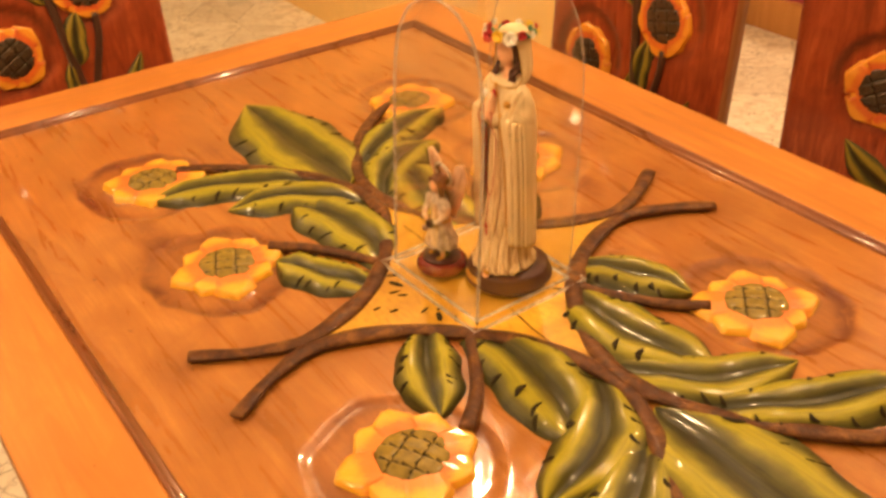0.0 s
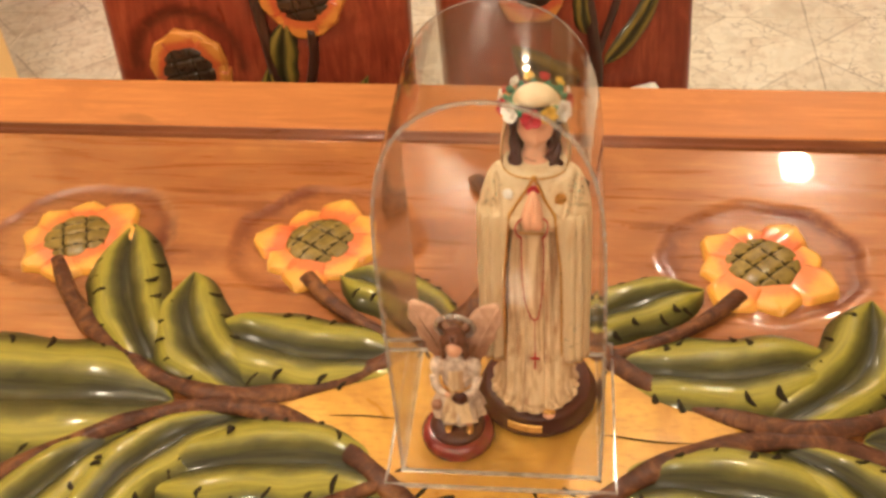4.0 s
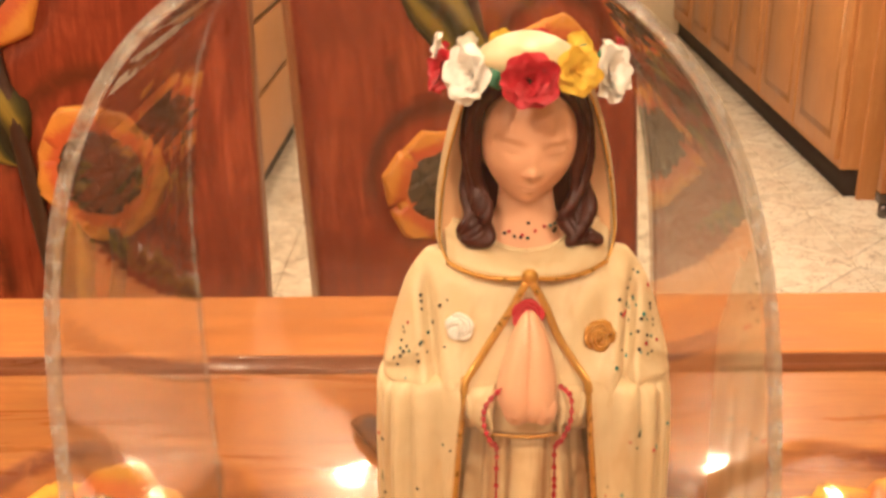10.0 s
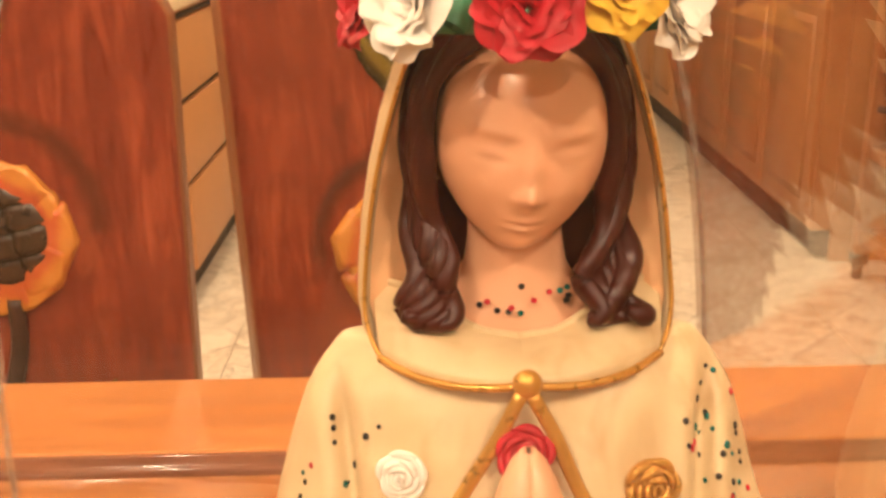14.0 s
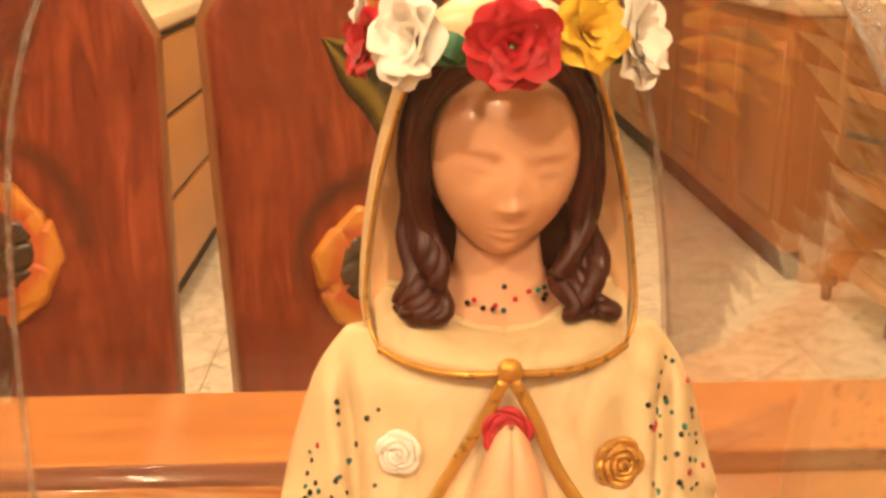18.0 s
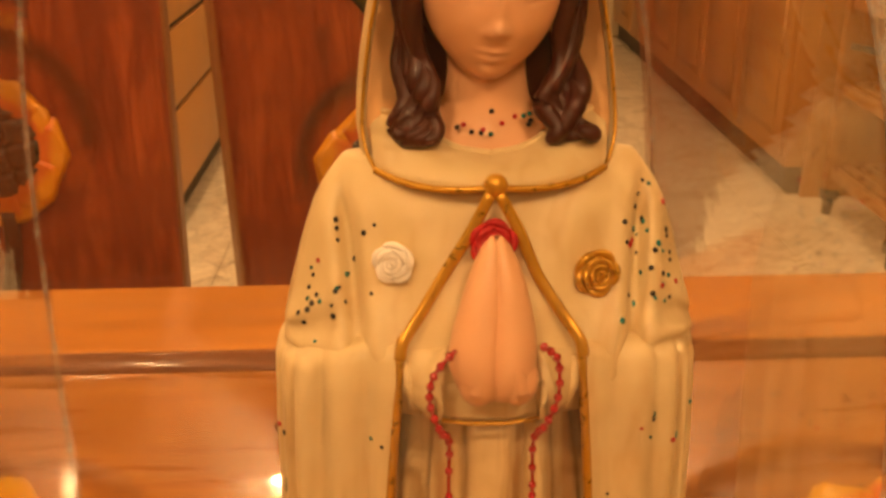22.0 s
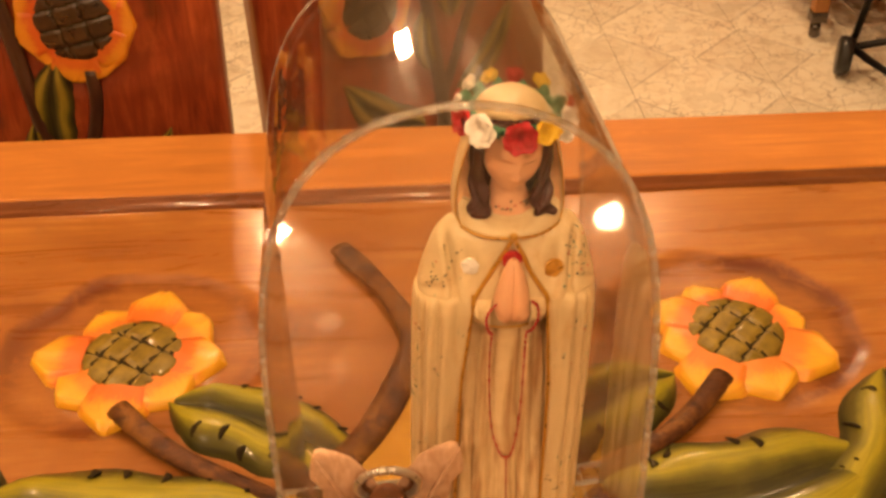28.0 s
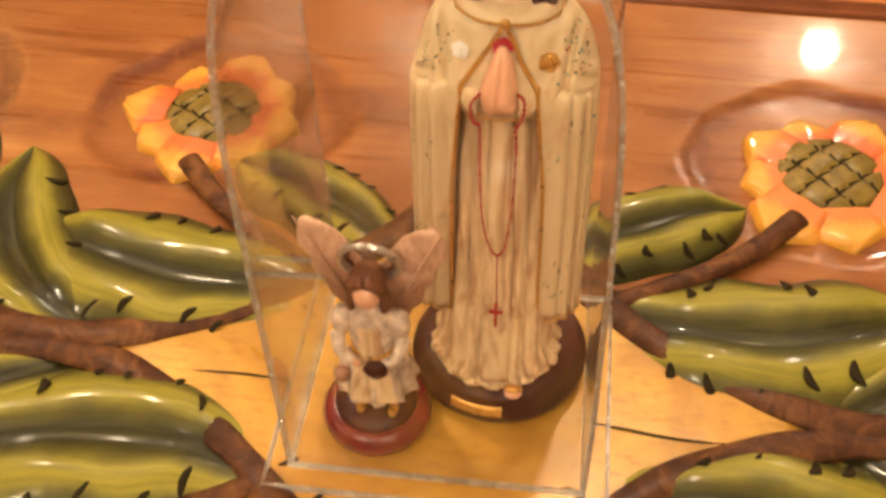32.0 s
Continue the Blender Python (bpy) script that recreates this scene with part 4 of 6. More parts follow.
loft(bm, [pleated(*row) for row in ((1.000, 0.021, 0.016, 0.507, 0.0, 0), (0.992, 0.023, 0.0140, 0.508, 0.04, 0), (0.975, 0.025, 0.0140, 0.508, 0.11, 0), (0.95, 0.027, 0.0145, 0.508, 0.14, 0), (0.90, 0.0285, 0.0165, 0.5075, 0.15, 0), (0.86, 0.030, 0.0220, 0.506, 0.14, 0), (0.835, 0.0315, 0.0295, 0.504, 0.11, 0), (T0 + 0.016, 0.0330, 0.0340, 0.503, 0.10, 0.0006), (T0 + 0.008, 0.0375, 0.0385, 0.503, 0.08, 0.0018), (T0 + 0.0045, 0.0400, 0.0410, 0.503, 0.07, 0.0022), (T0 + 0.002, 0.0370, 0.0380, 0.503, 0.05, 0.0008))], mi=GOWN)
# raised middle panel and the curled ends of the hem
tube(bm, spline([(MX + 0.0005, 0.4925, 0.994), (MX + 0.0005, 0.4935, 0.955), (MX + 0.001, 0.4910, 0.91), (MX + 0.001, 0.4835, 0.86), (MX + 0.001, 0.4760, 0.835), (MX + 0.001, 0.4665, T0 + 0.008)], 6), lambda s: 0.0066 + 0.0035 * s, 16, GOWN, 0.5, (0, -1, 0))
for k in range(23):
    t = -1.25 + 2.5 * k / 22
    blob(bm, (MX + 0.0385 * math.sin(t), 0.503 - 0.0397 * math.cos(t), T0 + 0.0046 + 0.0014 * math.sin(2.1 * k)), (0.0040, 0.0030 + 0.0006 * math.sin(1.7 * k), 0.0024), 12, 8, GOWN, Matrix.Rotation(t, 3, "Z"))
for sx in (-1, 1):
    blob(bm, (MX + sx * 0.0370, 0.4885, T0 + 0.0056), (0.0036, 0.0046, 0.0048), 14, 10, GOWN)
blob(bm, (MX + 0.0150, 0.4625, T0 + 0.0052), (0.0062, 0.0035, 0.0022), 14, 8, GOLD)
blob(bm, (MX + 0.0150, 0.4612, T0 + 0.0022), (0.0058, 0.0045, 0.0026), 14, 8, SKIN)

# torso up to the shoulders: creases beside each arm, folds that gather at the elbows
TORSO = ((0.994, 0.043, 0.0180), (1.006, 0.0466, 0.0260), (1.0125, 0.0462, 0.0262), (1.016, 0.0455, 0.0250), (1.020, 0.0446, 0.0232), (1.024, 0.0434, 0.0212), (1.029, 0.0420, 0.0188), (1.034, 0.0404, 0.0168), (1.039, 0.0386, 0.0150), (1.0425, 0.0368, 0.0134), (1.0455, 0.0348, 0.0105), (1.0485, 0.0325, 0.0062), (1.0525, 0.0285, 0.0040), (1.0560, 0.0225, 0.0030), (1.0580, 0.0150, 0.0025))


def chest(t, z):
    """A point of the torso's surface; t: the angle from the front."""
    for (z0, a0, b0), (z1, a1, b1) in zip(TORSO, TORSO[1:]):
        if z <= z1:
            break
    k = max(0.0, min(1.0, (z - z0) / (z1 - z0)))
    a, b = a0 + k * (a1 - a0), b0 + k * (b1 - b0)
    c = math.cos(t)
    u = a * math.sin(t)
    y = -b * abs(c) ** (0.72 + 0.25 * min(1.0, max(0.0, (z - 1.008) / 0.015))) if c > 0 else min(0.023, b * 1.1) * abs(c)
    if c > 0 and z < 1.046:
        low = min(1.0, (1.046 - z) / 0.010)
        s = abs(u) - (0.0285 + 0.10 * (z - 1.012) + (0.0012 if u > 0 else 0.0))
        y += low * (0.0042 * bell(s, 0.0016) - 0.0020 * bell(s - 0.0045, 0.0028) - 0.0016 * bell(s + 0.0040, 0.0026))
        gather = math.atan2(z - 1.008, 0.052 - abs(u))
        near = bell(math.hypot(z - 1.010, 0.050 - abs(u)), 0.018)
        y += 0.0019 * near * math.sin(13 * gather + (0.4 if u > 0 else 1.8))
        y += 0.0010 * low * math.sin(260 * (abs(u) - 0.6 * (z - 1.0))) * bell(abs(u) - 0.018, 0.012)
    return Vector((MX + u, CYS + y, z))


zs = [0.994 + (1.0495 - 0.994) * k / 52 for k in range(53)]
loft(bm, [[chest(6.28319 * k / 200, z) for k in range(200)] for z in zs], mi=ROBE)


# cloak draped over the forearms, hanging in folds, open in front
def drape(z, a, b, gap, amp, n=330):
    out = []
    lim = math.asin(gap / a)
    for k in range(n + 1):
        t = lim + (6.28319 - 2 * lim) * k / n
        c = math.cos(t)
        fold = -1.0 * (1 - 2 * abs(math.sin(15 * t + 0.8 * math.sin(4 * t))) ** 0.75) * (0.65 + 0.35 * math.sin(6 * t + 1)) + 0.45 * math.sin(8.3 * t + 1.1)
        deep = -b * abs(c) ** 0.62 if c > 0 else min(0.023, 0.9 * b) * abs(c)
        sag = (0.0085 * abs(math.sin(t)) ** 3) if z > 1.0 else 0.0
        soft = 0.3 + 0.7 * min(1.0, max(0.0, c / 0.45))
        out.append(Vector((MX - 0.001 + a * math.sin(t) * (1 + 0.22 * amp * fold * soft), CYS + deep * (1 + amp * fold * soft), z - sag)))
    return out


outer, inside = [], []
for z, a, b, gap, amp in ((1.0135, 0.0420, 0.0140, 0.0195, 0.0), (1.0160, 0.0455, 0.0215, 0.0190, 0.03), (1.0150, 0.0470, 0.0262, 0.0188, 0.06), (1.0120, 0.0477, 0.0283, 0.0190, 0.085), (1.003, 0.0480, 0.0287, 0.0196, 0.110), (0.985, 0.0485, 0.0272, 0.0212, 0.135), (0.955, 0.0490, 0.0258, 0.0238, 0.150), (0.92, 0.0494, 0.0250, 0.0250, 0.16), (0.87, 0.0498, 0.0246, 0.0256, 0.165), (0.846, 0.0502, 0.0248, 0.0262, 0.17), (0.839, 0.0506, 0.0252, 0.0264, 0.13)):
    outer.append(drape(z, a, b, gap, amp))
    inside.append(drape(z, a - 0.0022, b - 0.0022, gap - 0.0005, amp))
loft(bm, [r + s[::-1] for r, s in zip(outer, inside)], mi=ROBE)
for k in (0, -1):
    tube(bm, [r[k] + Vector((0, -0.0004, 0)) for r in outer[1:]], 0.0010, 8, GOLD)
tube(bm, outer[-1], 0.0005, 6, GOLD)
# inner sleeves that widen into cuffs, and the band below the joined palms
HX = MX - 0.0012
for sx in (-1, 1):
    tube(bm, spline([(HX + sx * 0.0225, 0.4970, 1.0125), (HX + sx * 0.0175, 0.4905, 1.0085), (HX + sx * 0.0125, 0.4868, 1.0065), (HX + sx * 0.0092, 0.4852, 1.0060)], 5), lambda s: 0.0052 + 0.0036 * s ** 1.5, 18, ROBE, 1.0)
    for q in range(3):
        tube(bm, spline([(HX + sx * (0.0180 - 0.003 * q), 0.4842 - 0.001 * q, 1.0118 - 0.001 * q), (HX + sx * (0.0168 - 0.003 * q), 0.4815 - 0.001 * q, 1.0060 - 0.001 * q), (HX + sx * (0.0160 - 0.0024 * q), 0.4842 - 0.001 * q, 1.0000 - 0.0008 * q)], 4), 0.0009, 7, ROBE)
loft(bm, [[(HX + 0.0155 * math.sin(a) * k, 0.4905 - 0.0068 * math.cos(a) * k, z) for a in (6.28319 * j / 24 for j in range(24))] for z, k in ((0.9968, 0.92), (0.9980, 1.0), (1.004, 1.0), (1.008, 0.75))], mi=ROBE)
tube(bm, [(HX + 0.0150 * math.sin(a), 0.4902 - 0.0072 * math.cos(a), 0.9968) for a in (-1.3 + 0.13 * k for k in range(21))], 0.0005, 6, GOLD)

# two joined palms, pointed above and drawn in at the wrists
for sx in (-1, 1):
    rings = []
    for z, w, d, y in ((1.0038, 0.0046, 0.0034, 0.4830), (1.0052, 0.0066, 0.0052, 0.4826), (1.0080, 0.0080, 0.0066, 0.4822), (1.0115, 0.0091, 0.0074, 0.4820), (1.0150, 0.0092, 0.0076, 0.4822), (1.0190, 0.0086, 0.0072, 0.4828), (1.0235, 0.0075, 0.0064, 0.4836), (1.0285, 0.0061, 0.0055, 0.4846), (1.0325, 0.0047, 0.0045, 0.4855), (1.0358, 0.0031, 0.0032, 0.4862), (1.0378, 0.0014, 0.0015, 0.4866)):
        shift = -0.0030 * bell(z - 1.012, 0.012) * 0.3
        rings.append([(HX + 0.0012 + shift + sx * (0.38 * w) + 0.62 * w * math.sin(a), y - d * math.cos(a) * (1 - 0.10 * math.sin(a) * sx), z) for a in (6.28319 * j / 28 for j in range(28))])
    loft(bm, rings, mi=SKIN)
    # thumb and the ridges of the fingers
    tube(bm, spline([(HX + 0.0012 + sx * 0.0045, 0.4774, 1.0075), (HX + 0.0012 + sx * 0.0034, 0.4764, 1.0135), (HX + 0.0012 + sx * 0.0022, 0.4776, 1.0200), (HX + 0.0012 + sx * 0.0014, 0.4796, 1.0245)], 5), lambda s: 0.0021 - 0.0009 * s, 10, SKIN)
    blob(bm, (HX + 0.0012 + sx * 0.0041, 0.4800, 1.0092), (0.0044, 0.0046, 0.0058), 18, 12, SKIN)

# neck that spreads into the neckline
loft(bm, [oval(z, a, b, y, 40) for z, a, b, y in ((1.0470, 0.0200, 0.0105, 0.5165), (1.0505, 0.0178, 0.0102, 0.5165), (1.0535, 0.0145, 0.0094, 0.5168), (1.0565, 0.0112, 0.0086, 0.5172), (1.0600, 0.0094, 0.0081, 0.5176), (1.0650, 0.0086, 0.0078, 0.5178), (1.0760, 0.0084, 0.0078, 0.5180))], mi=SKIN)


def head_point(d):
    """The plain head: an egg with a narrow chin and a soft relief in front, in millimetres."""
    low = max(0.0, -d.z)
    x, z = 15.0 * d.x * (1 - 0.26 * low ** 2.2), 20.0 * d.z
    y = 15.5 * d.y * (1 - 0.10 * low ** 2) - 3.4 * low ** 2.5
    if d.y < 0:
        g = lambda cx, wx, cz, wz: bell(x - cx, wx) * bell(z - cz, wz)
        out = 2.4 * g(0, 1.6, -6.3, 1.7) + 0.9 * g(0, 1.3, -2.0, 4.2) + 0.9 * g(0, 3.0, -17.0, 2.4)
        out += 0.75 * g(0, 2.6, -11.2, 0.55) + 0.9 * g(0, 2.0, -12.9, 0.7) - 0.45 * g(0, 3.0, -12.05, 0.35) - 0.35 * g(0, 2.4, -14.4, 0.7)
        for s in (-1, 1):
            out += 0.8 * g(1.8 * s, 0.9, -7.0, 0.9) - 1.3 * g(6.4 * s, 3.4, 1.2, 1.9) + 0.85 * g(6.6 * s, 2.5, 0.7, 1.1) - 0.35 * g(6.6 * s, 2.4, -0.7, 0.35)
            out += 0.45 * g(6.5 * s, 3.6, 4.0, 0.9) + 0.6 * g(7.5 * s, 3.5, -5.5, 3.5)
        y -= out * min(1.0, -2.2 * d.y)
    return Vector((x, y, z)) * 0.001


nod = Euler((radians(7), radians(5), radians(4))).to_matrix()
HEAD = Vector((MX + 0.0006, 0.5128, 1.0850))
rings = []
for j in range(1, 110):
    a = math.pi * j / 110
    rings.append([HEAD + nod @ head_point(Vector((math.sin(a) * math.cos(b), math.sin(a) * math.sin(b), -math.cos(a)))) for b in (6.28319 * i / 130 for i in range(130))])
loft(bm, rings, mi=SKIN)
# hair, parted in the middle and falling in waves that curl at the ends
blob(bm, (MX, 0.5215, 1.0870), (0.0172, 0.0150, 0.0200), 30, 20, HAIR)
blob(bm, (MX, 0.5245, 1.0660), (0.0185, 0.0075, 0.0180), 24, 16, HAIR)
for sx in (-1, 1):
    for q in range(6):
        base = spline([(MX + sx * (0.0012 + 0.0004 * q), 0.5040 + 0.0016 * q, 1.1050), (MX + sx * (0.0092 + 0.0006 * q), 0.5045 + 0.0015 * q, 1.1012), (MX + sx * (0.0146 + 0.0006 * q), 0.5062 + 0.0014 * q, 1.0935), (MX + sx * (0.0163 + 0.0005 * q), 0.5085 + 0.0012 * q, 1.0820), (MX + sx * (0.0146 + 0.0008 * q), 0.5085 + 0.0010 * q, 1.0712), (MX + sx * (0.0124 + 0.0012 * q), 0.5060 + 0.0006 * q, 1.0640), (MX + sx * (0.0120 + 0.0014 * q), 0.5040 + 0.0004 * q, 1.0585), (MX + sx * (0.0132 + 0.0013 * q), 0.5026 + 0.0003 * q, 1.0545), (MX + sx * (0.0150 + 0.0010 * q), 0.5026, 1.0532 + 0.0005 * q)], 7)
        last = len(base) - 1
        wave = lambda s: 0.0017 * math.sin(24 * s + 0.9 * q + (0.8 if sx > 0 else 0.0)) * max(0.0, s - 0.25) * 1.5
        tube(bm, [p + Vector((wave(i / last), 0.6 * wave(i / last + 0.08), 0)) for i, p in enumerate(base)], lambda s: (0.0019 + 0.0005 * math.sin(19 * s + 1.7 * q)) * (1.0 if s < 0.9 else 1.0 - 5 * (s - 0.9)), 9, HAIR)

# hood, open in front, with its lining and gold hem
hood_o, hood_i = [], []
for z, a, b, gap, cy in ((1.0470, 0.0262, 0.0150, 0.0243, 0.5095), (1.0500, 0.0280, 0.0165, 0.0262, 0.5125), (1.0550, 0.0288, 0.0185, 0.0272, 0.5150), (1.0620, 0.0285, 0.0200, 0.0268, 0.5175), (1.0700, 0.0276, 0.0205, 0.0258, 0.5180), (1.0790, 0.0260, 0.0205, 0.0242, 0.5180), (1.0880, 0.0238, 0.0205, 0.0218, 0.5180), (1.0960, 0.0212, 0.0203, 0.0192, 0.5180), (1.1030, 0.0186, 0.0200, 0.0160, 0.5180), (1.1065, 0.0168, 0.0185, 0.0125, 0.5180)):
    hood_o.append(oval(z, a, b, cy, 60, gap))
    hood_i.append(oval(z, a - 0.0013, b - 0.0013, cy, 60, gap - 0.0008))
loft(bm, [r + s[::-1] for r, s in zip(hood_o, hood_i)], mi=ROBE)
for k in (0, -1):
    tube(bm, spline([r[k] + Vector((0, -0.0004, 0)) for r in hood_o], 4), 0.00045, 8, GOLD)
loft(bm, [oval(z, a, b, cy, 48) for z, a, b, cy in ((1.1020, 0.0180, 0.0125, 0.5240), (1.1045, 0.0176, 0.0158, 0.5215), (1.1075, 0.0164, 0.0170, 0.5190), (1.1108, 0.0134, 0.0150, 0.5176), (1.1132, 0.0097, 0.0110, 0.5175), (1.1148, 0.0055, 0.0063, 0.5174), (1.1154, 0.0015, 0.0020, 0.5174))], mi=ROBE)
for k in (-1, 0):
    rows = []
    for r in hood_i[:8]:
        p = r[k]
        rows.append([p + Vector((0, 0.0006, 0)), Vector((MX + (p.x - MX) * 0.92, p.y + 0.0022, p.z)), Vector((MX + (p.x - MX) * 0.80, p.y + 0.0046, p.z)), Vector((MX + (p.x - MX) * 0.52, p.y + 0.0100, p.z))])
    loft(bm, rows, closed=False, mi=LINING)
# yoke from the neckline to the cape's edge, which meets at the clasp
for sx in (-1, 1):
    topc = spline([(MX + sx * 0.0262, 0.5165, 1.0575), (MX + sx * 0.0190, 0.5120, 1.0568), (MX + sx * 0.0138, 0.5085, 1.0545), (MX + sx * 0.0072, 0.5060, 1.0512), (MX, 0.5052, 1.0500)], 7)
    lowc = spline([(MX + sx * 0.0246, 0.5040, 1.0476), (MX + sx * 0.0190, 0.4990, 1.0466), (MX + sx * 0.0125, 0.4958, 1.0460), (MX + sx * 0.0060, 0.4940, 1.0462), (MX, 0.4932, 1.0468)], 7)
    rows = []
    for k in range(9):
        s = k / 8
        row = []
        for i, (p, q) in enumerate(zip(topc, lowc)):
            w = i / (len(topc) - 1)
            ripple = 0.0006 * math.sin(6.5 * s + 9 * w) * math.sin(math.pi * s) * (1 - 0.5 * w)
            row.append(p.lerp(q, s) + Vector((0, -0.0016 * math.sin(math.pi * s) + ripple, 0.0008 * math.sin(math.pi * s))))
        rows.append(row)
    rows += [[p + Vector((0, 0.0012, -0.0012)) for p in lowc], [p + Vector((0, 0.0055, 0.0005)) for p in lowc]]
    loft(bm, rows, closed=False, mi=ROBE)
    tube(bm, [p + Vector((0, -0.0002, 0)) for p in topc], 0.0008, 8, ROBE)
    tube(bm, [p + Vector((0, -0.0002, -0.0006)) for p in lowc], 0.00075, 8, GOLD)
    # ribbon from the clasp to the edge of the cloak
    rib = spline([(MX + sx * 0.0008, 0.4915, 1.0455), (MX + sx * 0.0050, 0.4905, 1.0375), (MX - 0.001 + sx * 0.0098, 0.4888, 1.0285), (MX - 0.001 + sx * 0.0150, 0.4862, 1.0205), (MX - 0.001 + sx * 0.0183, 0.4838, 1.0160), (MX - 0.001 + sx * 0.0190, 0.4828, 1.0125)], 6)
    tube(bm, rib, 0.00125, 10, GOLD, 0.45, (0, -1, 0))
blob(bm, (MX + 0.0002, 0.4922, 1.0470), (0.0025, 0.0021, 0.0025), 18, 12, GOLD)


# the three roses
def rosette(bm, c, r, mi, ax):
    """A carved rose of curled petal rims round a coiled heart."""
    rot = Vector((0, 0, 1)).rotation_difference(Vector(ax)).to_matrix()
    blob(bm, Vector(c), (r * 0.92, r * 0.92, r * 0.42), 20, 10, mi, rot)
    for ring, (count, rad, lift, thick) in enumerate(((5, 0.84, 0.16, 0.17), (4, 0.60, 0.34, 0.13), (3, 0.36, 0.46, 0.11), (2, 0.15, 0.52, 0.09))):
        for q in range(count):
            a0 = 6.28319 * (q + 0.37 * ring) / count
            span = 6.28319 / count * 1.12
            pts = []
            for i in range(9):
                s = i / 8
                a = a0 + span * (s - 0.5)
                rr = r * rad * (0.90 + 0.16 * s + 0.06 * math.sin(math.pi * s))
                pts.append(Vector(c) + rot @ Vector((rr * math.cos(a), rr * math.sin(a), r * (lift + 0.10 * math.sin(math.pi * s)))))
            tube(bm, pts, lambda s: r * thick * (0.35 + 0.65 * math.sin(math.pi * s)), 7, mi, 1.0, ax)


rosette(bm, (MX - 0.0208, 0.4932, 1.0302), 0.0045, WHITE, (-0.25, -1, 0.15))
rosette(bm, (MX + 0.0215, 0.4928, 1.0272), 0.0051, GOLD, (0.25, -1, 0.15))
rosette(bm, (MX - 0.0004, 0.4908, 1.0350), 0.0050, RED, (0, -1, 0.3))
# glitter on the cloak, in loose clusters towards the shoulders and down the sides
rng = random.Random(5)
spots = []
for sg in (-1, 1):
    for k in range(9):
        t0, z0 = sg * rng.triangular(0.55, 1.35, 0.95), rng.uniform(1.014, 1.044)
        for q in range(rng.randrange(2, 6)):
            t, z = t0 + rng.gauss(0, 0.07), min(1.05, max(1.0, z0 + rng.gauss(0, 0.0022)))
            p = chest(t, z)
            if p.y < CYS:
                spots.append((p, (chest(t + 0.02, z) - chest(t - 0.02, z)).cross(chest(t, z + 0.001) - p)))
for k in range(60):
    i = rng.randrange(4, len(outer) - 2)
    j = rng.choice((rng.randrange(4, 62), rng.randrange(-63, -5)))
    f = rng.random()
    for q in range(rng.choice((1, 1, 2, 3))):
        jj = j + rng.randrange(-2, 3)
        p = outer[i][jj].lerp(outer[i + 1][jj], min(1.0, max(0.0, f + rng.gauss(0, 0.06))))
        spots.append((p, (outer[i][jj + 1] - outer[i][jj - 1]).cross(Vector((0, 0, 1)))))
for p, out in spots:
    out = out.normalized()
    if out.dot(Vector((p.x - MX, p.y - CYS, 0))) < 0:
        out = -out
    r = rng.uniform(0.00045, 0.00082)
    pick = rng.random()
    blob(bm, p + out * 0.0001, (r, r, r * 0.5), 8, 5, TEAL if pick < 0.33 else RED if pick < 0.42 else BLACK, Vector((0, 0, 1)).rotation_difference(out).to_matrix())
for k in range(13):
    a, z = rng.gauss(0, 0.55), rng.uniform(1.0535, 1.0600)
    w = 0.0133 - 0.55 * (z - 1.0535)
    blob(bm, (MX + w * math.sin(a), 0.5152 - 0.0091 * math.cos(a), z), (0.0006, 0.0004, 0.0006), 8, 5, rng.choice((TEAL, TEAL, BLACK, RED)))
tagged(part("statue", bm, statue_mats), "painted resin statue in a cream cloak on a dark plinth", "statue")

# rosary over the cuffs
rosary = thing("rosary", "thin rosary of red beads with a cross on the statue", "rosary")
bm = bmesh.new()
string = spline([(HX - 0.0075, 0.4772, 1.0175), (HX - 0.0120, 0.4765, 1.0120), (HX - 0.0128, 0.4760, 1.0060), (HX - 0.0108, 0.4768, 0.9990), (HX - 0.0088, 0.4815, 0.9935), (HX - 0.0088, 0.4846, 0.9800), (HX - 0.0086, 0.4838, 0.9550), (HX - 0.0066, 0.4818, 0.9250), (HX - 0.0024, 0.4796, 0.9080), (HX + 0.0022, 0.4790, 0.9020), (HX + 0.0062, 0.4800, 0.9090), (HX + 0.0090, 0.4828, 0.9380), (HX + 0.0096, 0.4846, 0.9700), (HX + 0.0096, 0.4846, 0.9800), (HX + 0.0092, 0.4815, 0.9935), (HX + 0.0108, 0.4765, 1.0000), (HX + 0.0132, 0.4758, 1.0070), (HX + 0.0130, 0.4766, 1.0150), (HX + 0.0098, 0.4775, 1.0180)], 8)
tube(bm, string, 0.00042, 6)
tube(bm, [(HX + 0.0022, 0.4790, 0.902), (HX + 0.0030, 0.4735, 0.866)], 0.0004, 5)
part("cord", bm, M["bead"], rosary)
bm = bmesh.new()
blob(bm, (0, 0, 0), (0.00092, 0.00092, 0.0010), 8, 6)
bead = part("bead", bm, M["bead"], rosary, at=Matrix.Translation(string[2]))
for p in string[5::3]:
    twin(bead, Matrix.Translation(p), rosary)
bm = bmesh.new()
box(bm, HX + 0.0021, HX + 0.0039, 0.4722, 0.4736, 0.8460, 0.8670, 0.0003)
box(bm, HX - 0.0011, HX + 0.0071, 0.4721, 0.4737, 0.8585, 0.8605, 0.0003)
part("cross", bm, M["bead"], rosary)

# crown of paper roses on the hood
crown = thing("flower_crown", "crown of red, white and yellow paper roses on green ribbon", "flower crown")
bm = bmesh.new()
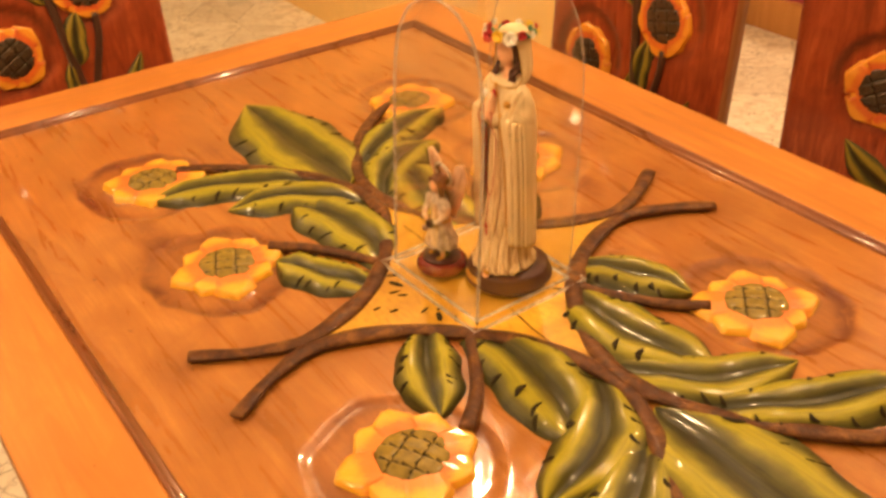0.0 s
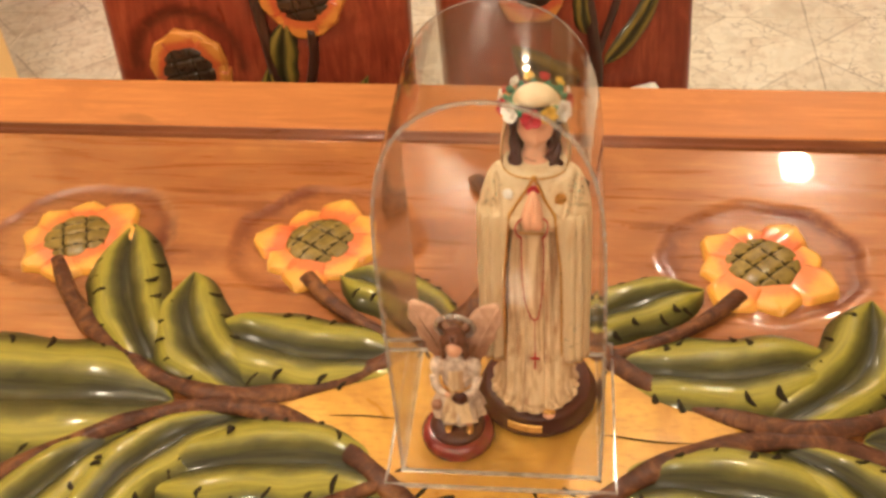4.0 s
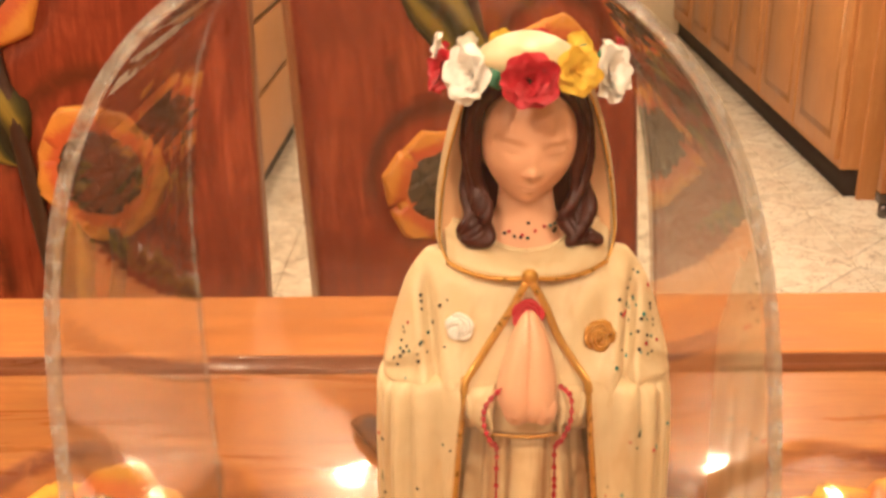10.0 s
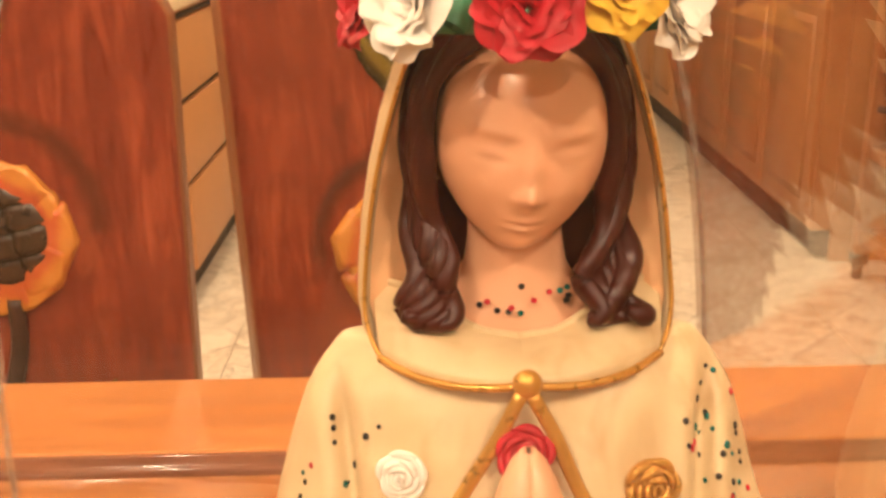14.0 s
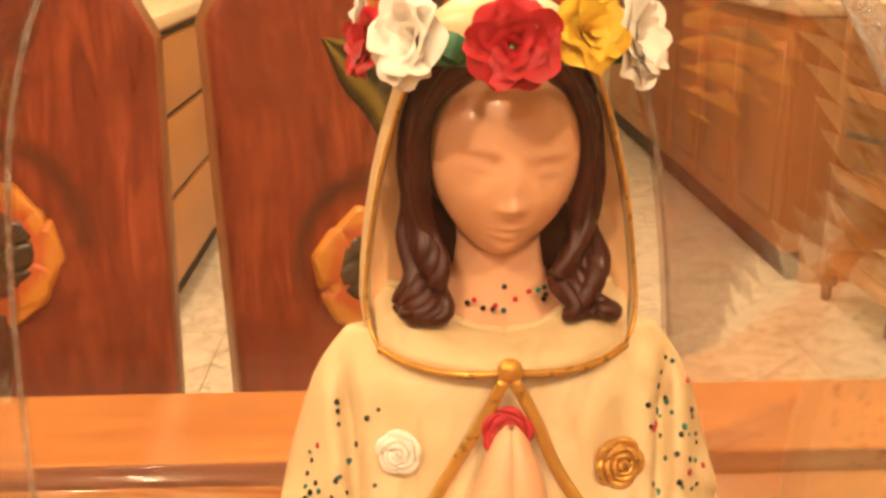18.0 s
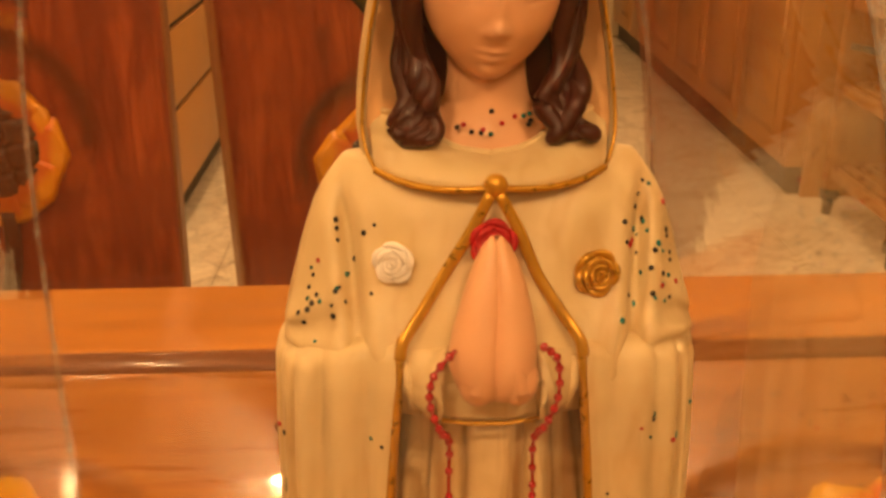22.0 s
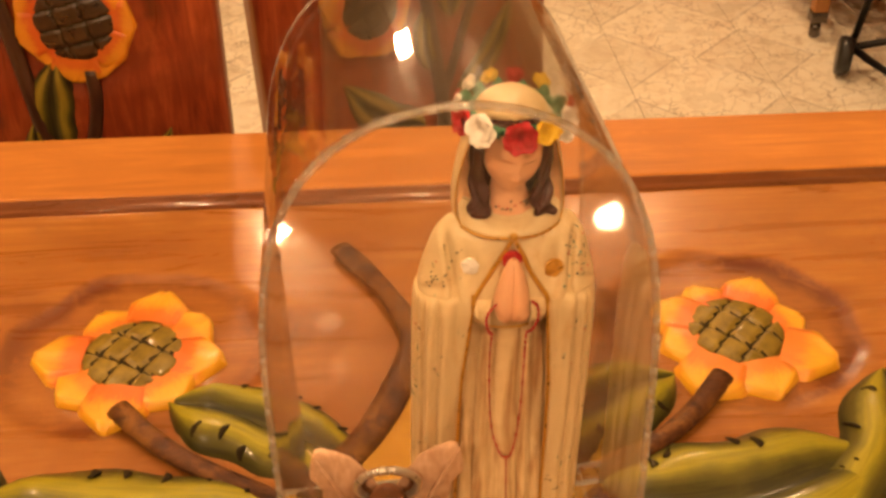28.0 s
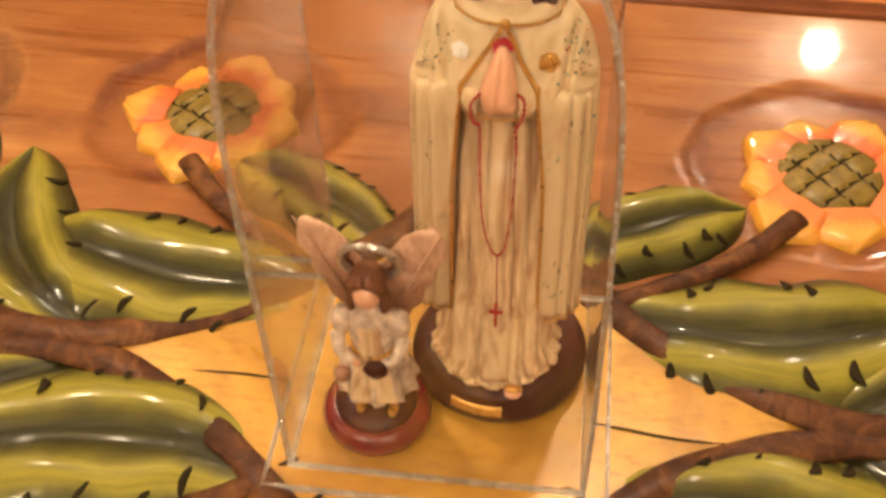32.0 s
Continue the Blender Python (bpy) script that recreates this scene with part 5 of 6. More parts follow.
tube(bm, [(SX + 0.0205 * math.sin(a), 0.5185 - 0.0255 * math.cos(a), 1.1035 + 0.002 * math.cos(a)) for a in (6.28319 * k / 40 for k in range(41))], 0.0019, 8)
part("ribbon", bm, M["rose_stem"], crown)


def paper_petal(bm, turn, reach, lean, deep, phase, broad):
    """One cupped petal with a rolled, ruffled rim; lean: degrees away from the rose's axis."""
    rows = []
    for j in range(9):
        v = j / 8
        lean_v = radians(lean * (0.35 + 0.75 * v) + 34 * max(0.0, v - 0.7) / 0.3)
        if j == 0:
            out, up = 0.0003, deep * 0.3
        else:
            out, up = out + reach / 8 * math.sin(lean_v), up + reach / 8 * math.cos(lean_v)
        row = []
        for i in range(11):
            u = 2 * i / 10 - 1
            half = reach * broad * (0.22 + 0.60 * math.sin(1.75 * v)) * (1 - 0.10 * bell(v - 1, 0.1))
            notch = reach * 0.06 * v ** 3 * (math.sin(5.0 * u + phase) - 1.6 * u * u)
            wave = reach * 0.045 * v ** 3 * math.sin(7.5 * u + 1.7 * phase)
            cup = reach * 0.34 * u * u * (1 - 0.6 * v)
            p = Vector((out + notch * math.sin(lean_v) - cup * 0.7, half * u * (1 - 0.10 * u * u), up + notch * math.cos(lean_v) + cup + wave))
            row.append(turn @ p)
        rows.append(row)
    loft(bm, rows, closed=False, caps=False)


kinds = {}
for key in ("rose_red", "rose_white", "rose_yellow"):
    bm = bmesh.new()
    rng = random.Random(len(key))
    for ring, (k, reach, lean, deep) in enumerate(((5, 0.0088, 74, 0.0), (4, 0.0072, 52, 0.0008), (3, 0.0056, 30, 0.0012), (2, 0.0042, 10, 0.0016))):
        for q in range(k):
            turn = Matrix.Rotation(6.28319 * (q + 0.43 * ring) / k + rng.uniform(-0.2, 0.2), 3, "Z")
            paper_petal(bm, turn, reach * rng.uniform(0.90, 1.02), lean + rng.uniform(-7, 7), deep, rng.uniform(0, 6), (0.84, 0.86, 0.92, 1.1)[ring])
    kinds[key] = part("rose", bm, M[key], crown)
for a, key, size, z in ((-2, "rose_red", 1.10, 1.1085), (26, "rose_yellow", 0.95, 1.1105), (52, "rose_white", 1.18, 1.1075), (-40, "rose_white", 1.14, 1.1085), (-66, "rose_red", 0.95, 1.107), (-80, "rose_white", 0.7, 1.112), (78, "rose_red", 0.78, 1.110), (108, "rose_white", 0.62, 1.107), (138, "rose_yellow", 0.66, 1.107), (168, "rose_red", 0.66, 1.107), (-165, "rose_yellow", 0.62, 1.107), (-138, "rose_white", 0.66, 1.107), (-108, "rose_red", 0.66, 1.107)):
    t = radians(a)
    d = Vector((math.sin(t), -math.cos(t), 0.22))
    c = Vector((SX - 0.0014 + 0.0245 * math.sin(t), 0.5170 - 0.0300 * math.cos(t), z - 0.0009))
    m = Matrix.Translation(c) @ d.to_track_quat("Z", "Y").to_matrix().to_4x4() @ Matrix.Diagonal((size, size, size, 1))
    twin(kinds[key], m, crown)
for ob in kinds.values():
    bpy.data.objects.remove(ob)
sprig = None
for a in (-54, -21, 13, 39, 66, 93, 123, 153, -178, -150, -122, -94):
    t = radians(a + random.uniform(-3, 3))
    m = pose(MX + 0.0205 * math.sin(t), 0.5180 - 0.0252 * math.cos(t), 1.1050 + 0.002 * math.cos(t), 0, 0, a - 90 + random.uniform(-50, 50)) @ pose(0, 0, 0, 0, random.uniform(-70, -20), 0)
    if sprig is None:
        sprig = part("leaf", leaf_mesh(0.0058, 0.0022, 0.1, 0.0006, 8, 6), M["rose_stem"], crown, at=m)
    else:
        twin(sprig, m, crown)

# ---- small winged figurine ----
AX, AY = -0.766, 0.451
UX, UY = AX + 0.003, AY - 0.001
bm = bmesh.new()
ang_mats = [M[k] for k in ("red_base", "angel_white", "wing", "brown_hair", "skin", "silver", "gold", "plinth", "gown")]
lathe(bm, [(0.0325, DECK), (0.0345, DECK + 0.003), (0.0345, DECK + 0.009), (0.031, DECK + 0.014), (0.027, DECK + 0.016)], (AX, AY), 40, 0)
lathe(bm, [(0.026, DECK + 0.0155), (0.0245, DECK + 0.0185), (0.018, DECK + 0.0215), (0.008, DECK + 0.0225)], (AX, AY), 28, 7)
for sx in (-1, 1):
    tube(bm, [(UX + sx * 0.0095, UY - 0.006, DECK + 0.020), (UX + sx * 0.0090, UY - 0.004, DECK + 0.044)], lambda s: 0.0030 + 0.0008 * s, 10, 4)
    blob(bm, (UX + sx * 0.0100, UY - 0.0095, DECK + 0.0225), (0.0034, 0.0062, 0.0028), 12, 8, 6)


def skirted(z, a, b, amp, n=72, front=0.0):
    out = []
    for k in range(n):
        t = 6.28319 * k / n
        r = 1 + amp * (0.7 * math.sin(10 * t + 0.6) + 0.3 * math.sin(23 * t))
        out.append((UX + a * r * math.sin(t), UY - b * r * math.cos(t) - front, DECK + z + 0.0016 * amp / 0.1 * math.sin(10 * t + 2)))
    return out


loft(bm, [skirted(*r) for r in ((0.036, 0.0215, 0.0175, 0.10), (0.039, 0.0240, 0.0195, 0.13), (0.045, 0.0232, 0.0190, 0.12), (0.056, 0.0202, 0.0160, 0.08), (0.068, 0.0160, 0.0125, 0.05), (0.076, 0.0130, 0.0105, 0.02), (0.090, 0.0145, 0.0110, 0.02), (0.102, 0.0150, 0.0110, 0.02), (0.110, 0.0110, 0.0085, 0.0), (0.116, 0.0060, 0.0058, 0.0))], mi=1)
# apron with pleats, sash and collar
apron = []
for z, w, y in ((0.043, 0.0150, 0.0212), (0.058, 0.0120, 0.0176), (0.072, 0.0085, 0.0130), (0.088, 0.0080, 0.0122), (0.102, 0.0085, 0.0120)):
    apron.append([(UX + w * (2 * k / 12 - 1), UY - y + 0.0045 * (2 * k / 12 - 1) ** 2 - 0.0007 * math.sin(7 * k), DECK + z) for k in range(13)])
loft(bm, apron, closed=False, mi=8)
tube(bm, [(UX + 0.0138 * math.sin(t), UY - 0.0115 * math.cos(t), DECK + 0.0765) for t in (6.28319 * k / 28 for k in range(29))], 0.0013, 8, 6)
for sx in (-1, 1):
    # puffed sleeve, forearm and hand
    blob(bm, (UX + sx * 0.0165, UY - 0.003, DECK + 0.099), (0.0066, 0.0076, 0.0108), 16, 11, 1, None, lambda d: 1 + 0.06 * math.sin(9 * math.atan2(d.y, d.x)))
    tube(bm, spline([(UX + sx * 0.0195, UY - 0.006, DECK + 0.092), (UX + sx * 0.0165, UY - 0.014, DECK + 0.083), (UX + sx * 0.0085, UY - 0.0180, DECK + 0.0795)], 5), lambda s: 0.0045 - 0.0016 * s, 10, 1)
    blob(bm, (UX + sx * 0.0065, UY - 0.0185, DECK + 0.0790), (0.0030, 0.0026, 0.0026), 10, 7, 4)
    # feathered wing: a broad blade with scalloped tips
    wing = []
    for j in range(15):
        k = j / 14
        c = Vector((UX + sx * (0.006 + 0.020 * k + 0.010 * k * k), UY + 0.0125 + 0.002 * math.sin(3 * k), DECK + 0.082 + 0.080 * k))
        w = 0.84 * (0.0060 + 0.0125 * math.sin(math.pi * min(1.0, 0.12 + 0.72 * k))) * (1.0 if k < 0.86 else 1 - 0.75 * ((k - 0.86) / 0.14) ** 1.6)
        side = Vector((sx * 0.90, 0.0, -0.38))
        ring = []
        for i in range(22):
            t = 6.28319 * i / 22
            edge = 1 + (0.10 * math.sin(26 * k) if math.cos(t) > 0 else 0.0)
            ring.append(c + side * w * math.cos(t) * edge + Vector((0, (0.0024 + 0.0006 * math.sin(30 * k + 3 * math.cos(t))) * math.sin(t), 0)))
        wing.append(ring)
    loft(bm, wing, mi=2)
    for q in range(4):
        base = Vector((UX + sx * (0.008 + 0.002 * q), UY + 0.0098, DECK + 0.090 + 0.004 * q))
        tube(bm, [base, base + Vector((sx * (0.010 + 0.003 * q), -0.0004, 0.022 + 0.008 * q)), base + Vector((sx * (0.021 + 0.002 * q), 0.0006, 0.034 + 0.010 * q))], lambda s: 0.0011 * math.sin(math.pi * (0.1 + 0.85 * s)), 6, 2)
# dark bundle in front and a small basket at the side
blob(bm, (UX + 0.0050, UY - 0.0205, DECK + 0.0775), (0.0068, 0.0046, 0.0062), 14, 10, 7, None, lambda d: 1 + 0.12 * math.sin(5 * d.x + 7 * d.z))
lathe(bm, [(0.0025, DECK + 0.053), (0.0046, DECK + 0.055), (0.0050, DECK + 0.060), (0.0035, DECK + 0.0615)], (UX - 0.0185, UY - 0.0125), 16, 2)
# bent head under long hair, with the halo behind it
tube(bm, [(UX, UY - 0.001, DECK + 0.112), (UX, UY - 0.003, DECK + 0.122)], 0.0042, 10, 4)
blob(bm, (UX + 0.0004, UY - 0.0062, DECK + 0.1262), (0.0080, 0.0080, 0.0098), 20, 14, 4, Euler((radians(14), 0, 0)).to_matrix())
blob(bm, (UX, UY + 0.0010, DECK + 0.1310), (0.0108, 0.0108, 0.0108), 20, 14, 3)
for sx in (-1, 1):
    for q in range(3):
        tube(bm, spline([(UX + sx * 0.0010, UY - 0.0100 + 0.002 * q, DECK + 0.1390), (UX + sx * (0.0078 + 0.0006 * q), UY - 0.0085 + 0.002 * q, DECK + 0.1330), (UX + sx * (0.0092 + 0.0008 * q), UY - 0.0062 + 0.002 * q, DECK + 0.1230), (UX + sx * (0.0096 + 0.0010 * q), UY - 0.0058 + 0.002 * q, DECK + 0.1130)], 5), lambda s: 0.0026 - 0.0006 * s, 8, 3)
ring = [Vector((UX + 0.0165 * math.sin(t), UY + 0.0070 - 0.25 * 0.0165 * math.cos(t), DECK + 0.1385 + 0.0165 * math.cos(t))) for t in (6.28319 * k / 40 for k in range(41))]
tube(bm, ring, 0.0022, 10, 5)
disc = [[Vector((UX + r * math.sin(t), UY + 0.0080 - 0.25 * r * math.cos(t), DECK + 0.1385 + r * math.cos(t))) for t in (6.28319 * k / 40 for k in range(40))] for r in (0.0155, 0.0120)]
loft(bm, disc + [[p + Vector((0, 0.0015, 0)) for p in disc[1]], [p + Vector((0, 0.0015, 0)) for p in disc[0]]], caps=False, mi=3)
tagged(part("figurine", bm, ang_mats), "small painted resin winged figurine on a round dark red base", "figurine")


# ---- carved chairs ----
CW, CH0, CH1, CT = 0.235, 0.44, 1.20, 0.030


def chair(m, blooms):
    """A chair that faces -y in its own frame: broad carved back, seat, legs. Its origin is the middle of the back's foot on the floor."""
    ch = thing("dining_chair", "mahogany-stained chair with a broad back carved with sunflowers", "chair", m, "chairs round the table")
    lean = 0.09
    bm = bmesh.new()
    nx, nz = 46, 76
    grid, stain = [], []
    rx, rz = blooms[1]
    vine = [(0.028, 0.50), (0.040, 0.575), (0.032, 0.66), (0.022, 0.74), (0.007, 0.86), (-0.004, 0.94), (-0.014, 1.0)]
    for j in range(nz + 1):
        row = []
        for i in range(nx + 1):
            x = -CW + 2 * CW * i / nx
            top = CH1 - 0.16 * abs(x / CW) ** 3
            z = CH0 + (top - CH0) * j / nz
            deep, dark = 0.0, 0.0
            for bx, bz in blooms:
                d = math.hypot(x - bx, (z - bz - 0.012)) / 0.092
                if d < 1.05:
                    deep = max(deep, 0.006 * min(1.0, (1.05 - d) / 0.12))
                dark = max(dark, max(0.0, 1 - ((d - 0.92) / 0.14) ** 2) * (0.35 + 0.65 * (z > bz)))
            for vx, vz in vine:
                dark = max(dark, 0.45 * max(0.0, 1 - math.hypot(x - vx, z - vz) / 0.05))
            edge = min(CW - abs(x), z - CH0, top - z)
            round_off = 0.006 * max(0.0, 1 - edge / 0.012) ** 2
            row.append(bm.verts.new((x, lean * (z - CH0) + deep + round_off + 0.001 * noise.noise((8 * x, 4 * z, 2)), z)))
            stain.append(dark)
        grid.append(row)
    for j in range(nz):
        for i in range(nx):
            bm.faces.new((grid[j][i], grid[j][i + 1], grid[j + 1][i + 1], grid[j + 1][i]))
    rim = grid[0] + [r[-1] for r in grid[1:]] + grid[-1][-2::-1] + [r[0] for r in grid[-2:0:-1]]
    back = [bm.verts.new(v.co + Vector((0, CT, 0))) for v in rim]
    stain += [0.0] * len(back)
    n = len(rim)
    for k in range(n):
        bm.faces.new((rim[k], rim[(k + 1) % n], back[(k + 1) % n], back[k])).material_index = 1
    bm.faces.new(back).material_index = 1
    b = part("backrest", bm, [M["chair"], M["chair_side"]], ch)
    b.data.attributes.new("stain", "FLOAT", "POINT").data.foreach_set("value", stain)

    def on(x, z, turn=0.0, out=0.0):
        """A frame on the back's face, its z pointing out of the wood."""
        return Matrix.Translation((x, lean * (z - CH0) - out, z)) @ pose(0, 0, 0, 90 - math.degrees(math.atan(lean)), 0, 0) @ pose(0, 0, 0, 0, 0, turn)

    bm = bmesh.new()
    tube(bm, spline([(x, lean * (z - CH0) - 0.001, z) for x, z in vine], 6), lambda s: 0.013 - 0.006 * s, 10, 0, 0.7, (0, -1, 0))
    part("vine", bm, M["chair_vine"], ch)
    bm = bmesh.new()
    tube(bm, spline([(x, lean * (z - CH0) - 0.001, z) for x, z in ((0.036, 0.60), (0.5 * rx + 0.020, rz - 0.20), (rx + 0.006, rz - 0.105), (rx + 0.008, rz - 0.055))], 6), 0.008, 8, 0, 0.7, (0, -1, 0))
    part("stem", bm, M["chair_vine"], ch)
    for (x, z), (x1, z1), half, bend in (((0.000, 0.870), (-0.114, 1.020), 0.038, -0.10), ((0.008, 0.571), (-0.122, 0.671), 0.032, 0.10), ((0.055, 0.589), (0.168, 0.734), 0.023, -0.08), ((rx - 0.044, rz - 0.158), (rx - 0.030, rz - 0.040), 0.027, 0.05), ((0.022, 0.655), (0.014, 0.748), 0.018, 0.06)):
        part("leaf", leaf_mesh(math.hypot(x1 - x, z1 - z), half, bend, 0.008, 12, 10), M["chair_leaf"], ch, at=on(x, z, math.degrees(math.atan2(z1 - z, x1 - x))))
    kit = flower_set(0.072, 0.010, M["chair_petal"], M["chair_seed"], 11, 0.62, 0.47)
    for x, z in blooms:
        place_flower(kit, ch, on(x, z, random.uniform(0, 40), -0.004))
    drop(kit)
    part("seat", box(bmesh.new(), -0.225, 0.225, -0.43, -0.005, 0.43, 0.462, 0.006), M["chair"], ch)
    part("seat_rail", box(bmesh.new(), -0.20, 0.20, -0.41, -0.03, 0.37, 0.43, 0.004), M["chair"], ch)
    leg = part("leg", box(bmesh.new(), -0.022, 0.022, -0.022, 0.022, 0.0, 0.44, 0.003), M["chair"], ch, at=pose(-0.2, -0.40, 0))
    for x, y in ((0.2, -0.40), (-0.2, 0.012), (0.2, 0.012)):
        twin(leg, pose(x, y, 0), ch)
    return ch


chair(pose(-1.160, 1.135, 0), [(-0.115, 0.735), (0.080, 0.862), (-0.03, 1.05)])
chair(pose(-0.676, 1.408, 0, 0, 0, 29), [(-0.072, 0.769), (0.104, 0.886), (-0.005, 1.065)])
chair(pose(-1.90, 0.285, 0, 0, 0, 90), [(-0.095, 0.780), (0.080, 0.890), (-0.05, 1.05)])

# packet that stands on a chair's seat, against the back
packet = thing("paper_packet", "small white paper packet standing on a chair seat", "packet", pose(-0.676, 1.408, 0, 0, 0, 29))
part("body", box(bmesh.new(), 0.070, 0.142, -0.046, -0.006, 0.4625, 0.538, 0.003), M["paper"], packet)
bm = bmesh.new()
loft(bm, [[(x, y, z) for y, z in ((-0.044, 0.5385), (-0.044, 0.5400), (-0.024, 0.5480), (-0.008, 0.5410), (-0.008, 0.5385))] for x in (0.0715, 0.1405)])
part("folded_top", bm, M["paper"], packet, "pinched folded paper top", smooth=False)

# ---- kitchen ----
KX, KY0 = 0.515, 3.49


def cabinet_door(parent, x, y0, y1, z0, z1, face):
    """A framed door with a raised panel on a face that looks along x (face -1 or 1)."""
    bm = bmesh.new()
    t = 0.018 * face
    box(bm, min(x, x + t), max(x, x + t), y0, y1, z0, z1, 0.003)
    door = part("door", bm, M["pine"], parent)
    bm = bmesh.new()
    q = x + t
    ins = 0.055
    rings = []
    for d, o in ((ins, 0.0004), (ins + 0.006, -0.006), (ins + 0.014, -0.006), (ins + 0.03, 0.003)):
        rings.append([(q + o * face, y0 + d, z0 + d), (q + o * face, y1 - d, z0 + d), (q + o * face, y1 - d, z1 - d), (q + o * face, y0 + d, z1 - d)])
    loft(bm, rings)
    part("raised_panel", bm, M["pine"], door)
    return door


cab_east = thing("kitchen_cabinet", "light pine base cabinet with raised-panel doors", "cabinet")
part("body", box(bmesh.new(), KX, KX + 0.62, KY0, 6.45, 0.10, 0.86, 0.003), M["pine"], cab_east)
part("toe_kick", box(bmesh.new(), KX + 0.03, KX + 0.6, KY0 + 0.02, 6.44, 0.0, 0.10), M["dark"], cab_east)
part("end_panel", box(bmesh.new(), KX + 0.06, KX + 0.62, KY0 - 0.018, KY0, 0.0, 0.86, 0.002), M["pine"], cab_east)
for k in range(6):
    cabinet_door(cab_east, KX, KY0 + 0.02 + 0.48 * k, KY0 + 0.48 + 0.48 * k, 0.13, 0.83, -1)
tagged(part("worktop", box(bmesh.new(), KX - 0.03, KX + 0.65, KY0 - 0.03, 6.46, 0.865, 0.905, 0.006), M["pale"]), "pale worktop on the pine base cabinets", "worktop")

WX = -1.42
cab_west = thing("kitchen_cabinet", "light pine kitchen cabinet with wide drawers", "cabinet")
part("body", box(bmesh.new(), WX - 0.62, WX, 3.16, 4.40, 0.10, 0.86, 0.003), M["pine"], cab_west)
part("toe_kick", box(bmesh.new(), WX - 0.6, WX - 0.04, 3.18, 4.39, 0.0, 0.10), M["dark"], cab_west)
part("end_panel", box(bmesh.new(), WX - 0.62, WX - 0.01, 3.14, 3.16, 0.0, 0.86, 0.002), M["pine"], cab_west)
for k, (z0, z1) in enumerate(((0.12, 0.365), (0.385, 0.60), (0.62, 0.83))):
    part("drawer_front", box(bmesh.new(), WX, WX + 0.018, 3.18, 4.38, z0, z1, 0.003), M["pine"], cab_west)
    # near-black strip that puts the shade of the open drawer gap into colour
    part("gap", box(bmesh.new(), WX, WX + 0.004, 3.17, 4.39, z1 + 0.002, z1 + 0.018), M["dark"], cab_west)
tagged(part("worktop", box(bmesh.new(), WX - 0.65, WX + 0.03, 3.12, 4.44, 0.865, 0.905, 0.006), M["pale"]), "pale worktop on the drawer cabinet", "worktop")
fridge = thing("dark_appliance", "tall dark kitchen appliance beside the drawer cabinet", "appliance")
part("body", box(bmesh.new(), WX - 0.62, WX + 0.02, 4.46, 5.10, 0.02, 1.6, 0.01), M["black"], fridge)
part("foot", box(bmesh.new(), WX - 0.55, WX - 0.02, 4.5, 5.05, 0.0, 0.02), M["black"], fridge)

bench = thing("wooden_bench", "low pine cabinet with a pink cloth panel against the kitchen", "cabinet")
part("frame", box(bmesh.new(), -2.75, WX - 0.63, 3.16, 3.60, 0.0, 0.14, 0.004), M["pine"], bench)
part("post", box(bmesh.new(), -2.10, WX - 0.63, 3.16, 3.20, 0.141, 1.1, 0.004), M["pine"], bench)
bm = bmesh.new()
loft(bm, [[(x, 3.185 + 0.008 * math.sin(60 * x), z) for x in [-2.75 + 0.013 * k for k in range(51)]] for z in (0.142, 0.6, 1.1)], closed=False)
part("cloth_panel", bm, M["pink"], bench)

# slatted cart
cart = thing("kitchen_cart", "wooden kitchen cart with slatted shelves", "cart")
X0, X1, Y0, Y1 = 0.600, 1.135, 2.85, 3.31
post = None
for x in (X0, X1):
    for y in (Y0, Y1):
        if post is None:
            post = part("post", box(bmesh.new(), -0.022, 0.022, -0.018, 0.018, 0.06, 0.88, 0.003), M["cart"], cart, at=pose(x, y, 0))
        else:
            twin(post, pose(x, y, 0), cart)
bm = bmesh.new()
box(bm, -0.024, 0.024, -0.02, 0.02, 0.05, 0.085, 0.003)
lathe(bm, [(0.012, 0.0), (0.016, 0.006), (0.016, 0.05)], (0, 0), 12)
foot = part("foot", bm, M["steel"], cart, at=pose(X0, Y0, 0))
for x, y in ((X0, Y1), (X1, Y0), (X1, Y1)):
    twin(foot, pose(x, y, 0), cart)
slat = None
for z in (0.16, 0.42, 0.68):
    for y in (Y0, Y1):
        part("rail", box(bmesh.new(), X0 + 0.022, X1 - 0.022, y - 0.012, y + 0.012, z - 0.035, z, 0.002), M["cart"], cart)
    for x in (X0, X1):
        part("rail", box(bmesh.new(), x - 0.012, x + 0.012, Y0 + 0.018, Y1 - 0.018, z - 0.035, z, 0.002), M["cart"], cart)
    for k in range(9):
        m = pose(X0 + 0.045 + 0.0555 * k, (Y0 + Y1) / 2, z - 0.008)
        if slat is None:
            slat = part("slat", box(bmesh.new(), -0.016, 0.016, -0.225, 0.225, -0.008, 0.008, 0.002), M["cart"], cart, at=m)
        else:
            twin(slat, m, cart)
part("top", box(bmesh.new(), X0 - 0.03, X1 + 0.03, Y0 - 0.03, Y1 + 0.03, 0.88, 0.91, 0.004), M["cart"], cart)

pan = thing("cooking_pot", "dark steel cooking pot with a long handle on the cart", "pot")
bm = bmesh.new()
lathe(bm, [(0.10, 0.4205), (0.135, 0.43), (0.15, 0.50), (0.152, 0.56), (0.146, 0.558), (0.13, 0.45), (0.05, 0.44)], (0.80, 3.06), 36)
part("bowl", bm, M["steel"], pan)
bm = bmesh.new()
tube(bm, spline([(0.66, 3.08, 0.535), (0.60, 3.11, 0.55), (0.53, 3.14, 0.565)], 5), 0.010, 8)
part("handle", bm, M["black"], pan)
